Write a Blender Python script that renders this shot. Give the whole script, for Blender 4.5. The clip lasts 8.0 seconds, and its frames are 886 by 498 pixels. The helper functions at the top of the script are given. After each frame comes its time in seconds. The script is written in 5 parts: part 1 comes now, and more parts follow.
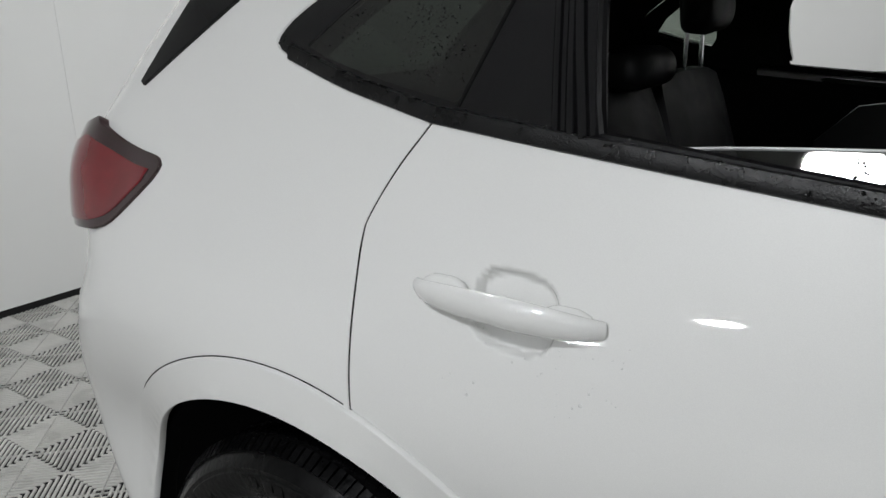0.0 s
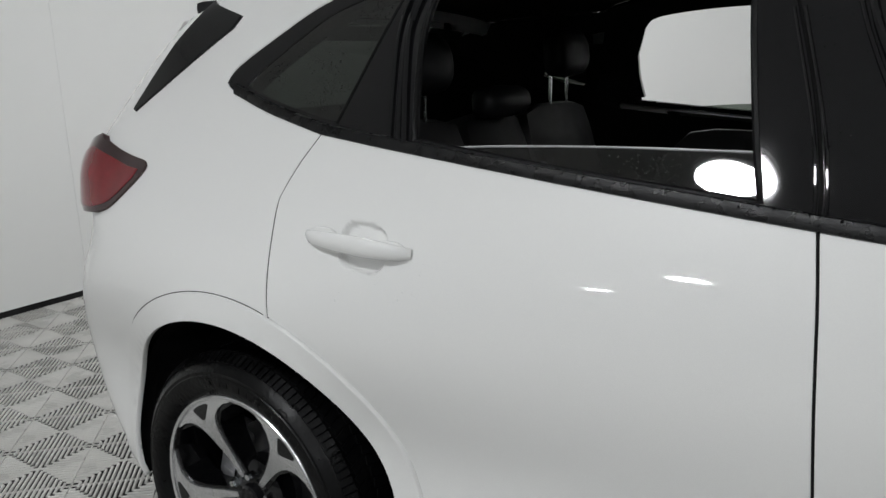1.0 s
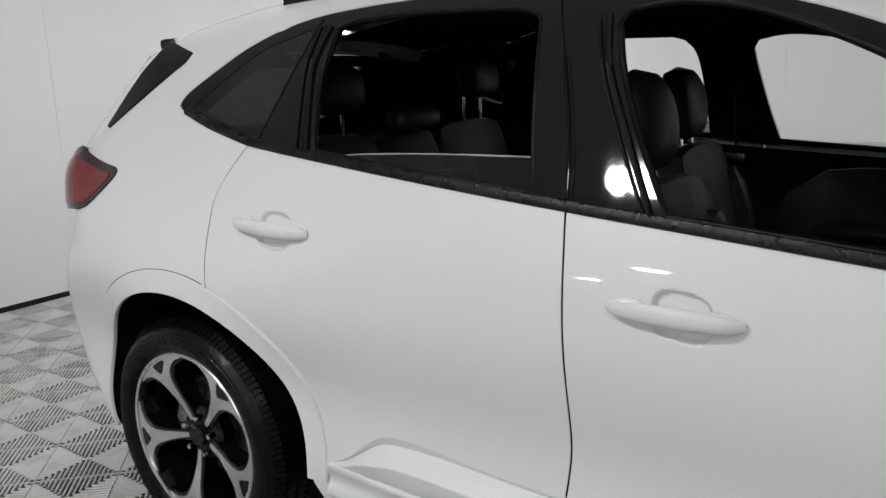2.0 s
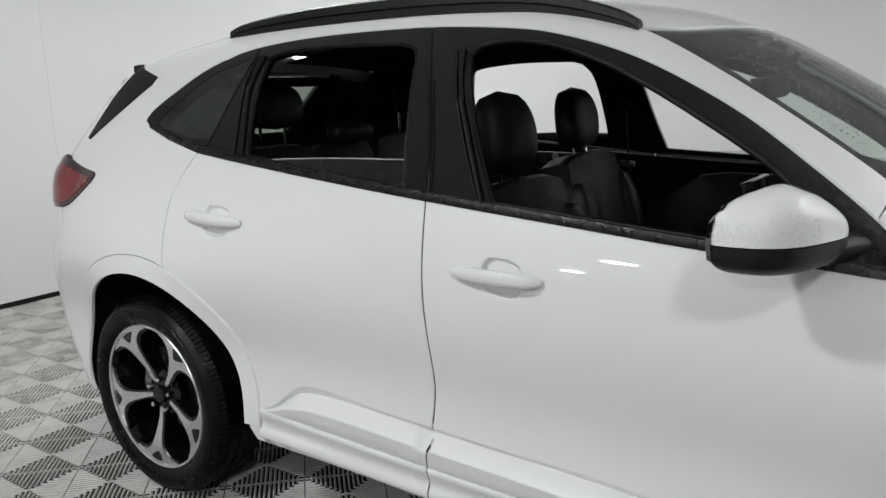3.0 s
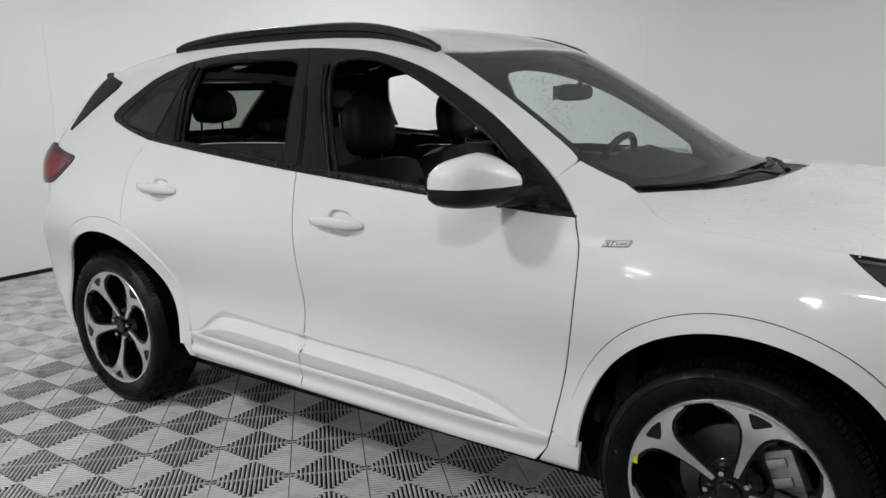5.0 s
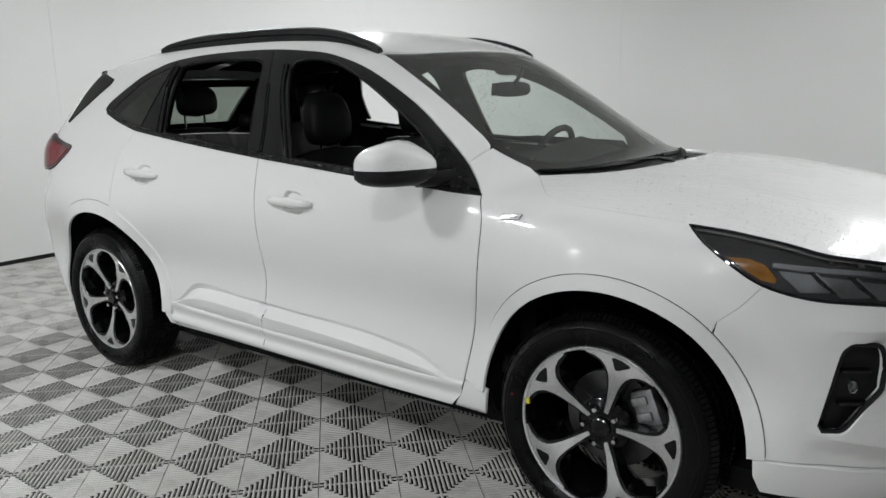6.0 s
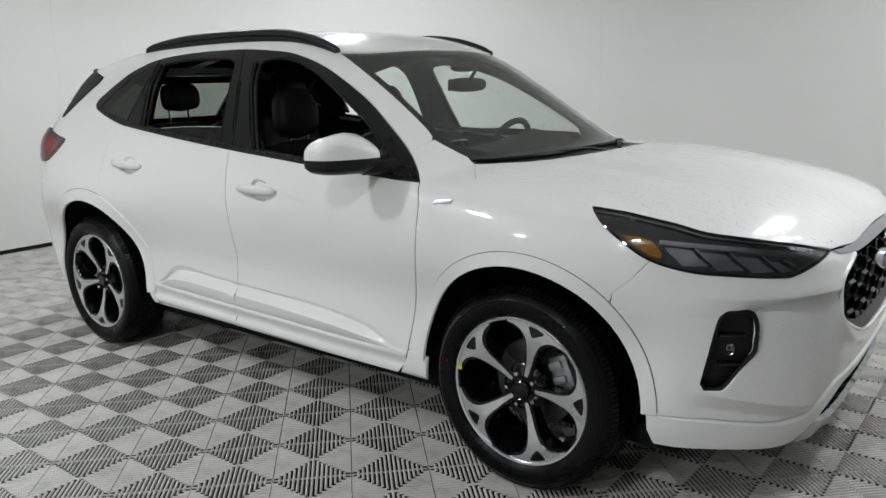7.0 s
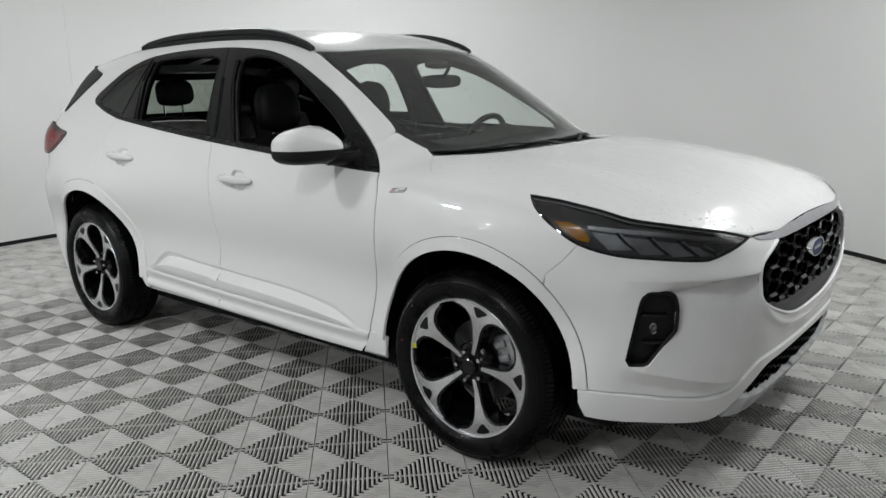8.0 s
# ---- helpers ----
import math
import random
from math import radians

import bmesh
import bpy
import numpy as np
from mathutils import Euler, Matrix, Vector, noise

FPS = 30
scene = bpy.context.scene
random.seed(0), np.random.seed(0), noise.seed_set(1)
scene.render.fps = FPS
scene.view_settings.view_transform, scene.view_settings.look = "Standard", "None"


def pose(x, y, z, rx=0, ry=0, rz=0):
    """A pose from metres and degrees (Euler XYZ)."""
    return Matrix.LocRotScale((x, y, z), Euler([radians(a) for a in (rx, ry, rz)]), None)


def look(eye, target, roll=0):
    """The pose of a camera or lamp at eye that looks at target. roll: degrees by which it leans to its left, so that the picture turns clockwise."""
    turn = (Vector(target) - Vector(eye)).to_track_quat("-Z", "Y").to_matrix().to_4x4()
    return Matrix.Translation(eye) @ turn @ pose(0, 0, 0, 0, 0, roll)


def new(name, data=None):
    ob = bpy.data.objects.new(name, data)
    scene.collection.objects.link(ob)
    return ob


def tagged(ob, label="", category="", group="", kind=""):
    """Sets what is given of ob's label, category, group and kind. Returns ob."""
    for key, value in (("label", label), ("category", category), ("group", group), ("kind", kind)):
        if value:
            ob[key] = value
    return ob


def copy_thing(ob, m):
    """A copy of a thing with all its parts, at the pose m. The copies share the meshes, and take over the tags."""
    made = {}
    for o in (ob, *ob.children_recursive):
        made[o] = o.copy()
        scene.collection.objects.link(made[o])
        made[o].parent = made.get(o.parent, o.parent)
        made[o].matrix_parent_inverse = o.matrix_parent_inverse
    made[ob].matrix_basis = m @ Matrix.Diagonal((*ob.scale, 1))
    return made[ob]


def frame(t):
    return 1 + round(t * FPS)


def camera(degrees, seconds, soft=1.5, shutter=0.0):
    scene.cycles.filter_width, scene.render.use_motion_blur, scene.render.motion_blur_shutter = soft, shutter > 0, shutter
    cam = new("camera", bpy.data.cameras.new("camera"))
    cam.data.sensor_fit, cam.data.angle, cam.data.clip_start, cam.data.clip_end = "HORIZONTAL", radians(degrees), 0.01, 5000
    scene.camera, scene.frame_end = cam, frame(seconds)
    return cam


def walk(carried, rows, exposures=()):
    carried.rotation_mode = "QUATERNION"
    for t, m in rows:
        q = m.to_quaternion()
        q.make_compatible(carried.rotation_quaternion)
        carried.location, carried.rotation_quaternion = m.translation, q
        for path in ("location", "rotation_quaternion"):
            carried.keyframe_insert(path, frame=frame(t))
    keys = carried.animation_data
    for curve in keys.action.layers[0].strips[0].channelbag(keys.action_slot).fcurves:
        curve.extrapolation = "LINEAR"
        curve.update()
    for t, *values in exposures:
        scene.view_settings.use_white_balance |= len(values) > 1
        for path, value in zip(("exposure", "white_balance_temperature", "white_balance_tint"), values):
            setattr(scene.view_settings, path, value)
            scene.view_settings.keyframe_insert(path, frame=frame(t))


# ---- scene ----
import functools
cam = camera(59.6, 8.0)
PATH = [
    (0, (0.802, -1.56, 1.327), (-0.326, -0.01, 0.758), -1.7),
    (0.5, (1.059, -1.749, 1.346), (-0.062, -0.18, 0.815), -1.8),
    (1, (1.306, -1.916, 1.349), (0.199, -0.322, 0.864), -1.3),
    (1.5, (1.551, -2.033, 1.365), (0.443, -0.433, 0.902), -1.3),
    (2.8, (2.193, -2.326, 1.396), (1.072, -0.726, 0.972), -1.5),
    (3, (2.299, -2.365, 1.395), (1.174, -0.765, 0.98), -1.5),
    (3.5, (2.535, -2.468, 1.404), (1.398, -0.875, 0.993), -1.6),
    (4, (2.768, -2.574, 1.402), (1.622, -0.985, 1.0), -1.5),
    (4.5, (2.98, -2.659, 1.398), (1.832, -1.072, 0.992), -1.3),
    (5.8, (3.571, -2.854, 1.365), (2.404, -1.279, 0.967), -0.9),
    (6, (3.663, -2.881, 1.379), (2.483, -1.32, 0.969), -1.1),
    (6.5, (3.839, -2.937, 1.386), (2.65, -1.385, 0.964), -1.3),
    (7, (4.036, -2.949, 1.393), (2.831, -1.412, 0.964), -1.4),
    (7.5, (4.197, -2.947, 1.382), (2.967, -1.429, 0.954), -1.3),
    (8, (4.348, -2.938, 1.382), (3.096, -1.439, 0.949), -1.3),
]
walk(cam, [(t, look(eye, target, roll)) for t, eye, target, roll in PATH], [(0, -.10), (1.5, -.07), (3, .12), (4.5, .12), (8, .09)])

# ---- light: a closed white booth lit by round ceiling lamps, some added unseen ----
world = bpy.data.worlds.new("world")
scene.world = world
world.use_nodes = True
world.node_tree.nodes["Background"].inputs[0].default_value = (.9, .92, 1, 1)
world.node_tree.nodes["Background"].inputs[1].default_value = .02
CEILING = 3.03
# the last four are unseen fill lamps, added to brighten walls and floor
LAMPS = [(.3, -2.97, 46), (3.3, -3.5, 30), (-.6, -6.2, 33), (2.6, -6.2, 52), (-2.4, -9.2, 46), (2.6, -9.2, 54), (-.9, .3, 22), (-.6, 1.8, 30), (3.6, 2.0, 14), (4.4, .9, 32)]
LAMP_RADIUS = .17
for lx, ly, watts in LAMPS:
    data = bpy.data.lights.new("lamp_light", "AREA")
    data.shape, data.size, data.energy, data.color = "DISK", 2 * LAMP_RADIUS, watts, (.955, .985, 1.02)
    ob = new("lamp_light", data)
    ob.matrix_world = look((lx, ly, CEILING - .045), (lx, ly, 0))

# ---- materials ----
def material(name, colour, rough=.5, metal=0.0, spec=.5, coat=0.0, noise_scale=0.0, noise_amount=0.0, bump=0.0, bump_scale=200.0, rough_var=0.0, transmission=0.0, ior=1.5, random_tint=0.0, emission=0.0):
    m = bpy.data.materials.new(name)
    m.use_nodes = True
    nt = m.node_tree
    b = nt.nodes["Principled BSDF"]
    b.inputs["Base Color"].default_value = (*colour, 1)
    b.inputs["Roughness"].default_value, b.inputs["Metallic"].default_value = rough, metal
    b.inputs["Specular IOR Level"].default_value, b.inputs["Coat Weight"].default_value = spec, coat
    b.inputs["Coat Roughness"].default_value = .03
    b.inputs["Transmission Weight"].default_value, b.inputs["IOR"].default_value = transmission, ior
    if emission:
        b.inputs["Emission Color"].default_value, b.inputs["Emission Strength"].default_value = (*colour, 1), emission
    place = nt.nodes.new("ShaderNodeTexCoord")
    if noise_amount or rough_var or random_tint:
        n1 = nt.nodes.new("ShaderNodeTexNoise")
        n1.inputs["Scale"].default_value, n1.inputs["Detail"].default_value = noise_scale or 4, 6
        nt.links.new(place.outputs["Object"], n1.inputs["Vector"])
        if noise_amount or random_tint:
            mix = nt.nodes.new("ShaderNodeMix")
            mix.data_type, mix.blend_type = "RGBA", "MULTIPLY"
            mix.inputs["Factor"].default_value = 1
            mix.inputs["A"].default_value = (*colour, 1)
            ramp = nt.nodes.new("ShaderNodeMapRange")
            ramp.inputs["From Min"].default_value, ramp.inputs["From Max"].default_value = .3, .7
            ramp.inputs["To Min"].default_value, ramp.inputs["To Max"].default_value = 1 - noise_amount, 1
            nt.links.new(n1.outputs["Fac"], ramp.inputs["Value"])
            last = ramp.outputs["Result"]
            if random_tint:
                info = nt.nodes.new("ShaderNodeObjectInfo")
                r2 = nt.nodes.new("ShaderNodeMapRange")
                r2.inputs["To Min"].default_value, r2.inputs["To Max"].default_value = 1 - random_tint, 1
                nt.links.new(info.outputs["Random"], r2.inputs["Value"])
                mul = nt.nodes.new("ShaderNodeMath")
                mul.operation = "MULTIPLY"
                nt.links.new(last, mul.inputs[0]), nt.links.new(r2.outputs["Result"], mul.inputs[1])
                last = mul.outputs[0]
            comb = nt.nodes.new("ShaderNodeCombineColor")
            for i in range(3):
                nt.links.new(last, comb.inputs[i])
            nt.links.new(comb.outputs[0], mix.inputs["B"])
            nt.links.new(mix.outputs["Result"], b.inputs["Base Color"])
        if rough_var:
            r = nt.nodes.new("ShaderNodeMapRange")
            r.inputs["From Min"].default_value, r.inputs["From Max"].default_value = .3, .7
            r.inputs["To Min"].default_value, r.inputs["To Max"].default_value = max(rough - rough_var, 0), rough + rough_var
            nt.links.new(n1.outputs["Fac"], r.inputs["Value"])
            nt.links.new(r.outputs["Result"], b.inputs["Roughness"])
    if bump:
        n2 = nt.nodes.new("ShaderNodeTexNoise")
        n2.inputs["Scale"].default_value, n2.inputs["Detail"].default_value = bump_scale, 3
        nt.links.new(place.outputs["Object"], n2.inputs["Vector"])
        bp = nt.nodes.new("ShaderNodeBump")
        bp.inputs["Strength"].default_value, bp.inputs["Distance"].default_value = bump, .002
        nt.links.new(n2.outputs["Fac"], bp.inputs["Height"])
        nt.links.new(bp.outputs["Normal"], b.inputs["Normal"])
    return m


def glass(name, tint, rough=0.0, veil=0.0):
    """Thin pane: what comes through it is tinted, and it mirrors by its angle."""
    m = bpy.data.materials.new(name)
    m.use_nodes = True
    nt = m.node_tree
    nt.nodes.clear()
    out, mix = nt.nodes.new("ShaderNodeOutputMaterial"), nt.nodes.new("ShaderNodeMixShader")
    clear, gloss, fres = nt.nodes.new("ShaderNodeBsdfTransparent"), nt.nodes.new("ShaderNodeBsdfGlossy"), nt.nodes.new("ShaderNodeFresnel")
    clear.inputs["Color"].default_value = (*tint, 1)
    gloss.inputs["Roughness"].default_value = rough
    fres.inputs["IOR"].default_value = 1.75      # both faces of the pane mirror
    nt.links.new(fres.outputs[0], mix.inputs[0]), nt.links.new(clear.outputs[0], mix.inputs[1])
    nt.links.new(gloss.outputs[0], mix.inputs[2])
    last = mix.outputs[0]
    if veil:
        # pale diffuse veil: mirrored wall haze put in as colour, with the water film
        wet, over, spot, place = nt.nodes.new("ShaderNodeBsdfDiffuse"), nt.nodes.new("ShaderNodeMixShader"), nt.nodes.new("ShaderNodeTexNoise"), nt.nodes.new("ShaderNodeTexCoord")
        wet.inputs["Color"].default_value = (.72, .75, .72, 1)
        spot.inputs["Scale"].default_value, spot.inputs["Detail"].default_value = 9, 8
        amount = nt.nodes.new("ShaderNodeMapRange")
        amount.inputs["From Min"].default_value, amount.inputs["From Max"].default_value = .25, .75
        amount.inputs["To Min"].default_value, amount.inputs["To Max"].default_value = veil * .6, veil * 1.4
        nt.links.new(place.outputs["Object"], spot.inputs["Vector"]), nt.links.new(spot.outputs["Fac"], amount.inputs["Value"])
        nt.links.new(amount.outputs["Result"], over.inputs[0]), nt.links.new(last, over.inputs[1]), nt.links.new(wet.outputs[0], over.inputs[2])
        last = over.outputs[0]
    nt.links.new(last, out.inputs["Surface"])
    return m


PAINT = material("white_pearl_paint", (.84, .84, .825), .42, .0, .5, 1.0, 900, .05, 0)
WET_PAINT = material("wet_white_pearl_paint", (.84, .84, .825), .42, .0, .5, 1.0, 900, .05, 0)
nt = WET_PAINT.node_tree
where, squeeze, veil, rise = nt.nodes.new("ShaderNodeTexCoord"), nt.nodes.new("ShaderNodeMapping"), nt.nodes.new("ShaderNodeTexNoise"), nt.nodes.new("ShaderNodeBump")
squeeze.inputs["Scale"].default_value = (.35, 1, .35)
veil.inputs["Scale"].default_value, veil.inputs["Detail"].default_value, veil.inputs["Distortion"].default_value = 42, 5, 1.2
rise.inputs["Strength"].default_value, rise.inputs["Distance"].default_value = .42, .004
nt.links.new(where.outputs["Object"], squeeze.inputs["Vector"]), nt.links.new(squeeze.outputs["Vector"], veil.inputs["Vector"])
nt.links.new(veil.outputs["Fac"], rise.inputs["Height"]), nt.links.new(rise.outputs["Normal"], nt.nodes["Principled BSDF"].inputs["Coat Normal"])
GLOSS_BLACK = material("gloss_black_trim", (.007, .007, .008), .045, 0, .45, .0, 6, .2, 0, rough_var=.02)
MATT_BLACK = material("black_plastic", (.008, .008, .009), .40, 0, .28, 0, 30, .3, .25, 900)
WET_BLACK = material("wet_black_rubber", (.005, .005, .0055), .30, 0, .30, 0, 40, .3, .35, 420, rough_var=.12)
COWL = material("wet_black_scuttle", (.005, .005, .0055), .35, 0, .16, 0, 30, .3, .3, 700)
UNDER = material("dark_underbody", (.006, .006, .006), .8, 0, .2, 0, 8, .3)
RUBBER = material("tyre_rubber", (.004, .004, .0043), .34, 0, .17, 0, 14, .4, .55, 90, rough_var=.16)
MACHINED = material("machined_aluminium", (.76, .76, .77), .24, .85, .5, .4, 60, .08, .05, 800)
RIM_BLACK = material("gloss_black_wheel", (.004, .004, .0045), .12, 0, .35, .0, 9, .2)
STEEL = material("brake_steel", (.13, .13, .135), .38, .9, .5, 0, 30, .25, .1, 300)
CHROME = material("chrome", (.8, .8, .82), .12, 1.0, .5, 0, 5, .05)
LEATHER = material("black_leather", (.017, .017, .018), .50, 0, .36, 0, 18, .3, .35, 260, rough_var=.08)
FABRIC = material("dark_liner", (.022, .022, .023), .85, 0, .2, 0, 40, .3, .3, 500)
DASH = material("grey_black_dash", (.017, .0175, .0175), .6, 0, .35, 0, 20, .2, .3, 600)
RED_LENS = material("red_lamp_lens", (.20, .008, .014), .12, 0, .5, .8, 25, .25)
DARK_LENS = material("smoked_lens", (.03, .008, .010), .12, 0, .5, .8, 20, .3)
AMBER = material("amber_reflector", (.74, .31, .015), .25, 0, .5, .6, 60, .45)
LAMP_HOUSE = material("lamp_house", (.095, .097, .102), .28, .2, .5, .3, 22, .5)
SATIN = material("satin_grey_strip", (.36, .36, .38), .30, .6, .5, .2, 30, .2)
BAR = material("pale_light_guide", (.62, .63, .65), .22, .2, .5, .4, 40, .2)
GRILLE_DARK = material("dark_grey_plastic", (.016, .016, .018), .38, 0, .35, 0, 40, .3, .2, 700)
LAMP_GREY = material("lamp_reflector", (.60, .61, .62), .25, .30, .5, .2, 14, .4)
WALL = material("white_wall_panel", (.80, .80, .782), .55, 0, .35, 0, .7, .05, .03, 60, rough_var=.08)
WALL_UNSEEN = material("unseen_grey_wall", (.22, .22, .22), .6, 0, .3, 0, .7, .08, .03, 60, rough_var=.08)
CEIL = material("white_ceiling", (.82, .82, .81), .7, 0, .3, 0, 1.5, .04)
BASE = material("black_base_gap", (.008, .008, .008), .6, 0, .3, 0, 10, .3)
TILE = material("grey_plastic_tile", (.61, .60, .568), .30, 0, .5, 0, 7, .22, .12, 500, rough_var=.10, random_tint=.10)
SLAB = material("dark_slab", (.012, .012, .012), .9, 0, .2, 0, 6, .3)
BADGE = material("bright_badge", (.78, .78, .79), .25, .2, .5, .3, 40, .2)
GLOW = material("lamp_diffuser", (1, .985, .96), .5, 0, .5, 0, emission=14.0)
CLEAR = glass("clear_glass", (.80, .86, .83))
SHIELD = glass("windscreen_glass", (.74, .82, .775), 0, .022)
PRIVACY = glass("privacy_glass", (.075, .084, .08), 0, .006)
REAR_TINT = glass("rear_tinted_glass", (.26, .30, .26))
TINTED = glass("grey_tinted_glass", (.22, .24, .235), .02)
LENS = glass("lamp_lens", (.82, .83, .84))
DROP = material("drop_on_white_paint", (.82, .82, .81), .06, 0, .5, 1.0, 300, .05)
WATER = material("water_drop", (1, 1, 1), .02, 0, .5, 0, transmission=1.0, ior=1.33)


# ---- building kit ----
from mathutils import geometry


def link(name, me, parent=None, label="", category="", group="", kind=""):
    ob = new(name, me)
    if parent is not None:
        ob.parent = parent
    return tagged(ob, label, category, group, kind)


def raw(verts, faces, materials, smooth=False, slots=None):
    me = bpy.data.meshes.new("mesh")
    me.from_pydata([tuple(map(float, v)) for v in verts], [], [tuple(map(int, f)) for f in faces])
    for m in (materials if isinstance(materials, (list, tuple)) else [materials]):
        me.materials.append(m)
    me.polygons.foreach_set("use_smooth", [smooth] * len(me.polygons))
    if slots is not None:
        me.polygons.foreach_set("material_index", list(map(int, slots)))
    me.update()
    return me


def part(name, bm, mat, parent=None, label="", smooth=True, category="", group="", kind=""):
    me = bpy.data.meshes.new(name)
    bmesh.ops.recalc_face_normals(bm, faces=bm.faces[:])
    bm.to_mesh(me)
    bm.free()
    me.materials.append(mat)
    me.polygons.foreach_set("use_smooth", [smooth] * len(me.polygons))
    if smooth:
        me.set_sharp_from_angle(angle=radians(38))
    return link(name, me, parent, label, category, group, kind)


def box(x0, x1, y0, y1, z0, z1, bevel=0.0, segments=2):
    bm = bmesh.new()
    bmesh.ops.create_cube(bm, size=1)
    for v in bm.verts:
        v.co = Vector(((x0 + x1) / 2 + v.co.x * (x1 - x0), (y0 + y1) / 2 + v.co.y * (y1 - y0), (z0 + z1) / 2 + v.co.z * (z1 - z0)))
    if bevel:
        bmesh.ops.bevel(bm, geom=bm.edges[:], offset=bevel, segments=segments, affect="EDGES", profile=.6)
    return bm


def lathe(profile, n=64, start=0.0, turn=2 * math.pi):
    """Turned about the y axis; profile: (radius, y)."""
    bm = bmesh.new()
    full = turn > 6.28
    steps = n if full else n + 1
    rings = [[bm.verts.new((r * math.cos(start + turn * k / n), y, r * math.sin(start + turn * k / n))) for r, y in profile] for k in range(steps)]
    for k in range(n):
        a, b = rings[k], rings[(k + 1) % steps]
        for i in range(len(profile) - 1):
            bm.faces.new((a[i], a[i + 1], b[i + 1], b[i]))
    return bm


def tube(points, radius, sides=8, closed=False, flat=1.0):
    """A round bar along a line; radius may be a list."""
    pts = [Vector(p) for p in points]
    n = len(pts)
    rad = radius if isinstance(radius, (list, tuple)) else [radius] * n
    bm, rings = bmesh.new(), []
    for i, p in enumerate(pts):
        d = (pts[(i + 1) % n if closed else min(i + 1, n - 1)] - pts[i - 1 if closed or i else 0]).normalized()
        a = d.cross(Vector((0, 0, 1)))
        a = a.normalized() if a.length > 1e-4 else Vector((1, 0, 0))
        b = a.cross(d).normalized()
        rings.append([bm.verts.new(p + a * math.cos(2 * math.pi * k / sides) * rad[i] + b * math.sin(2 * math.pi * k / sides) * rad[i] * flat) for k in range(sides)])
    for i in range(n if closed else n - 1):
        q, r = rings[i], rings[(i + 1) % n]
        for k in range(sides):
            bm.faces.new((q[k], q[(k + 1) % sides], r[(k + 1) % sides], r[k]))
    if not closed:
        bm.faces.new(rings[0][::-1]), bm.faces.new(rings[-1])
    return bm


def bend(points, n=10):
    """A soft line through points."""
    p = [np.array(q, float) for q in points]
    p = [2 * p[0] - p[1]] + p + [2 * p[-1] - p[-2]]
    out = []
    for i in range(1, len(p) - 2):
        for t in np.linspace(0, 1, n, endpoint=False):
            out.append(.5 * (2 * p[i] + (p[i + 1] - p[i - 1]) * t + (2 * p[i - 1] - 5 * p[i] + 4 * p[i + 1] - p[i + 2]) * t * t + (3 * p[i] - p[i - 1] - 3 * p[i + 1] + p[i + 2]) * t ** 3))
    return np.array(out + [p[-2]])


def arc(cx, cz, r, a0, a1, n=28):
    a = np.radians(np.linspace(a0, a1, n))
    return np.c_[cx + r * np.cos(a), cz + r * np.sin(a)]


def loop(*lines):
    """Joins lines to one closed outline, dropping doubled points."""
    p = np.vstack([np.asarray(q, float).reshape(-1, 2) for q in lines])
    keep = [i for i in range(len(p)) if np.hypot(*(p[i] - p[i - 1])) > 1e-4]
    return p[keep]


def even(p, step):
    """The outline with points no farther apart than step."""
    out = []
    for a, b in zip(p, np.roll(p, -1, 0)):
        k = max(1, int(np.ceil(np.hypot(*(b - a)) / step)))
        out += [a + (b - a) * i / k for i in range(k)]
    return np.array(out)


def even_line(p, step):
    """An open line with points no farther apart than step."""
    p, out = np.asarray(p, float), []
    for a, b in zip(p, p[1:]):
        k = max(1, int(np.ceil(np.hypot(*(b - a)) / step)))
        out += [a + (b - a) * i / k for i in range(k)]
    return np.array(out + [p[-1]])


def within(p, outline):
    """Which points lie inside an outline."""
    inside = np.zeros(len(p), bool)
    for (x0, y0), (x1, y1) in zip(outline, np.roll(outline, -1, 0)):
        cross = (y0 > p[:, 1]) != (y1 > p[:, 1])
        if y0 != y1:
            inside ^= cross & (p[:, 0] < (x1 - x0) * (p[:, 1] - y0) / (y1 - y0) + x0)
    return inside


def shrink(p, d):
    """The outline moved inwards by d."""
    area = np.sum(p[:, 0] * np.roll(p[:, 1], -1) - np.roll(p[:, 0], -1) * p[:, 1])
    a, b = p - np.roll(p, 1, 0), np.roll(p, -1, 0) - p
    a, b = a / np.linalg.norm(a, axis=1)[:, None], b / np.linalg.norm(b, axis=1)[:, None]
    na, nb = np.c_[-a[:, 1], a[:, 0]], np.c_[-b[:, 1], b[:, 0]]
    m = na + nb
    m = m / np.maximum((m * na).sum(1), .6)[:, None]
    return p + m * d * (1 if area > 0 else -1)


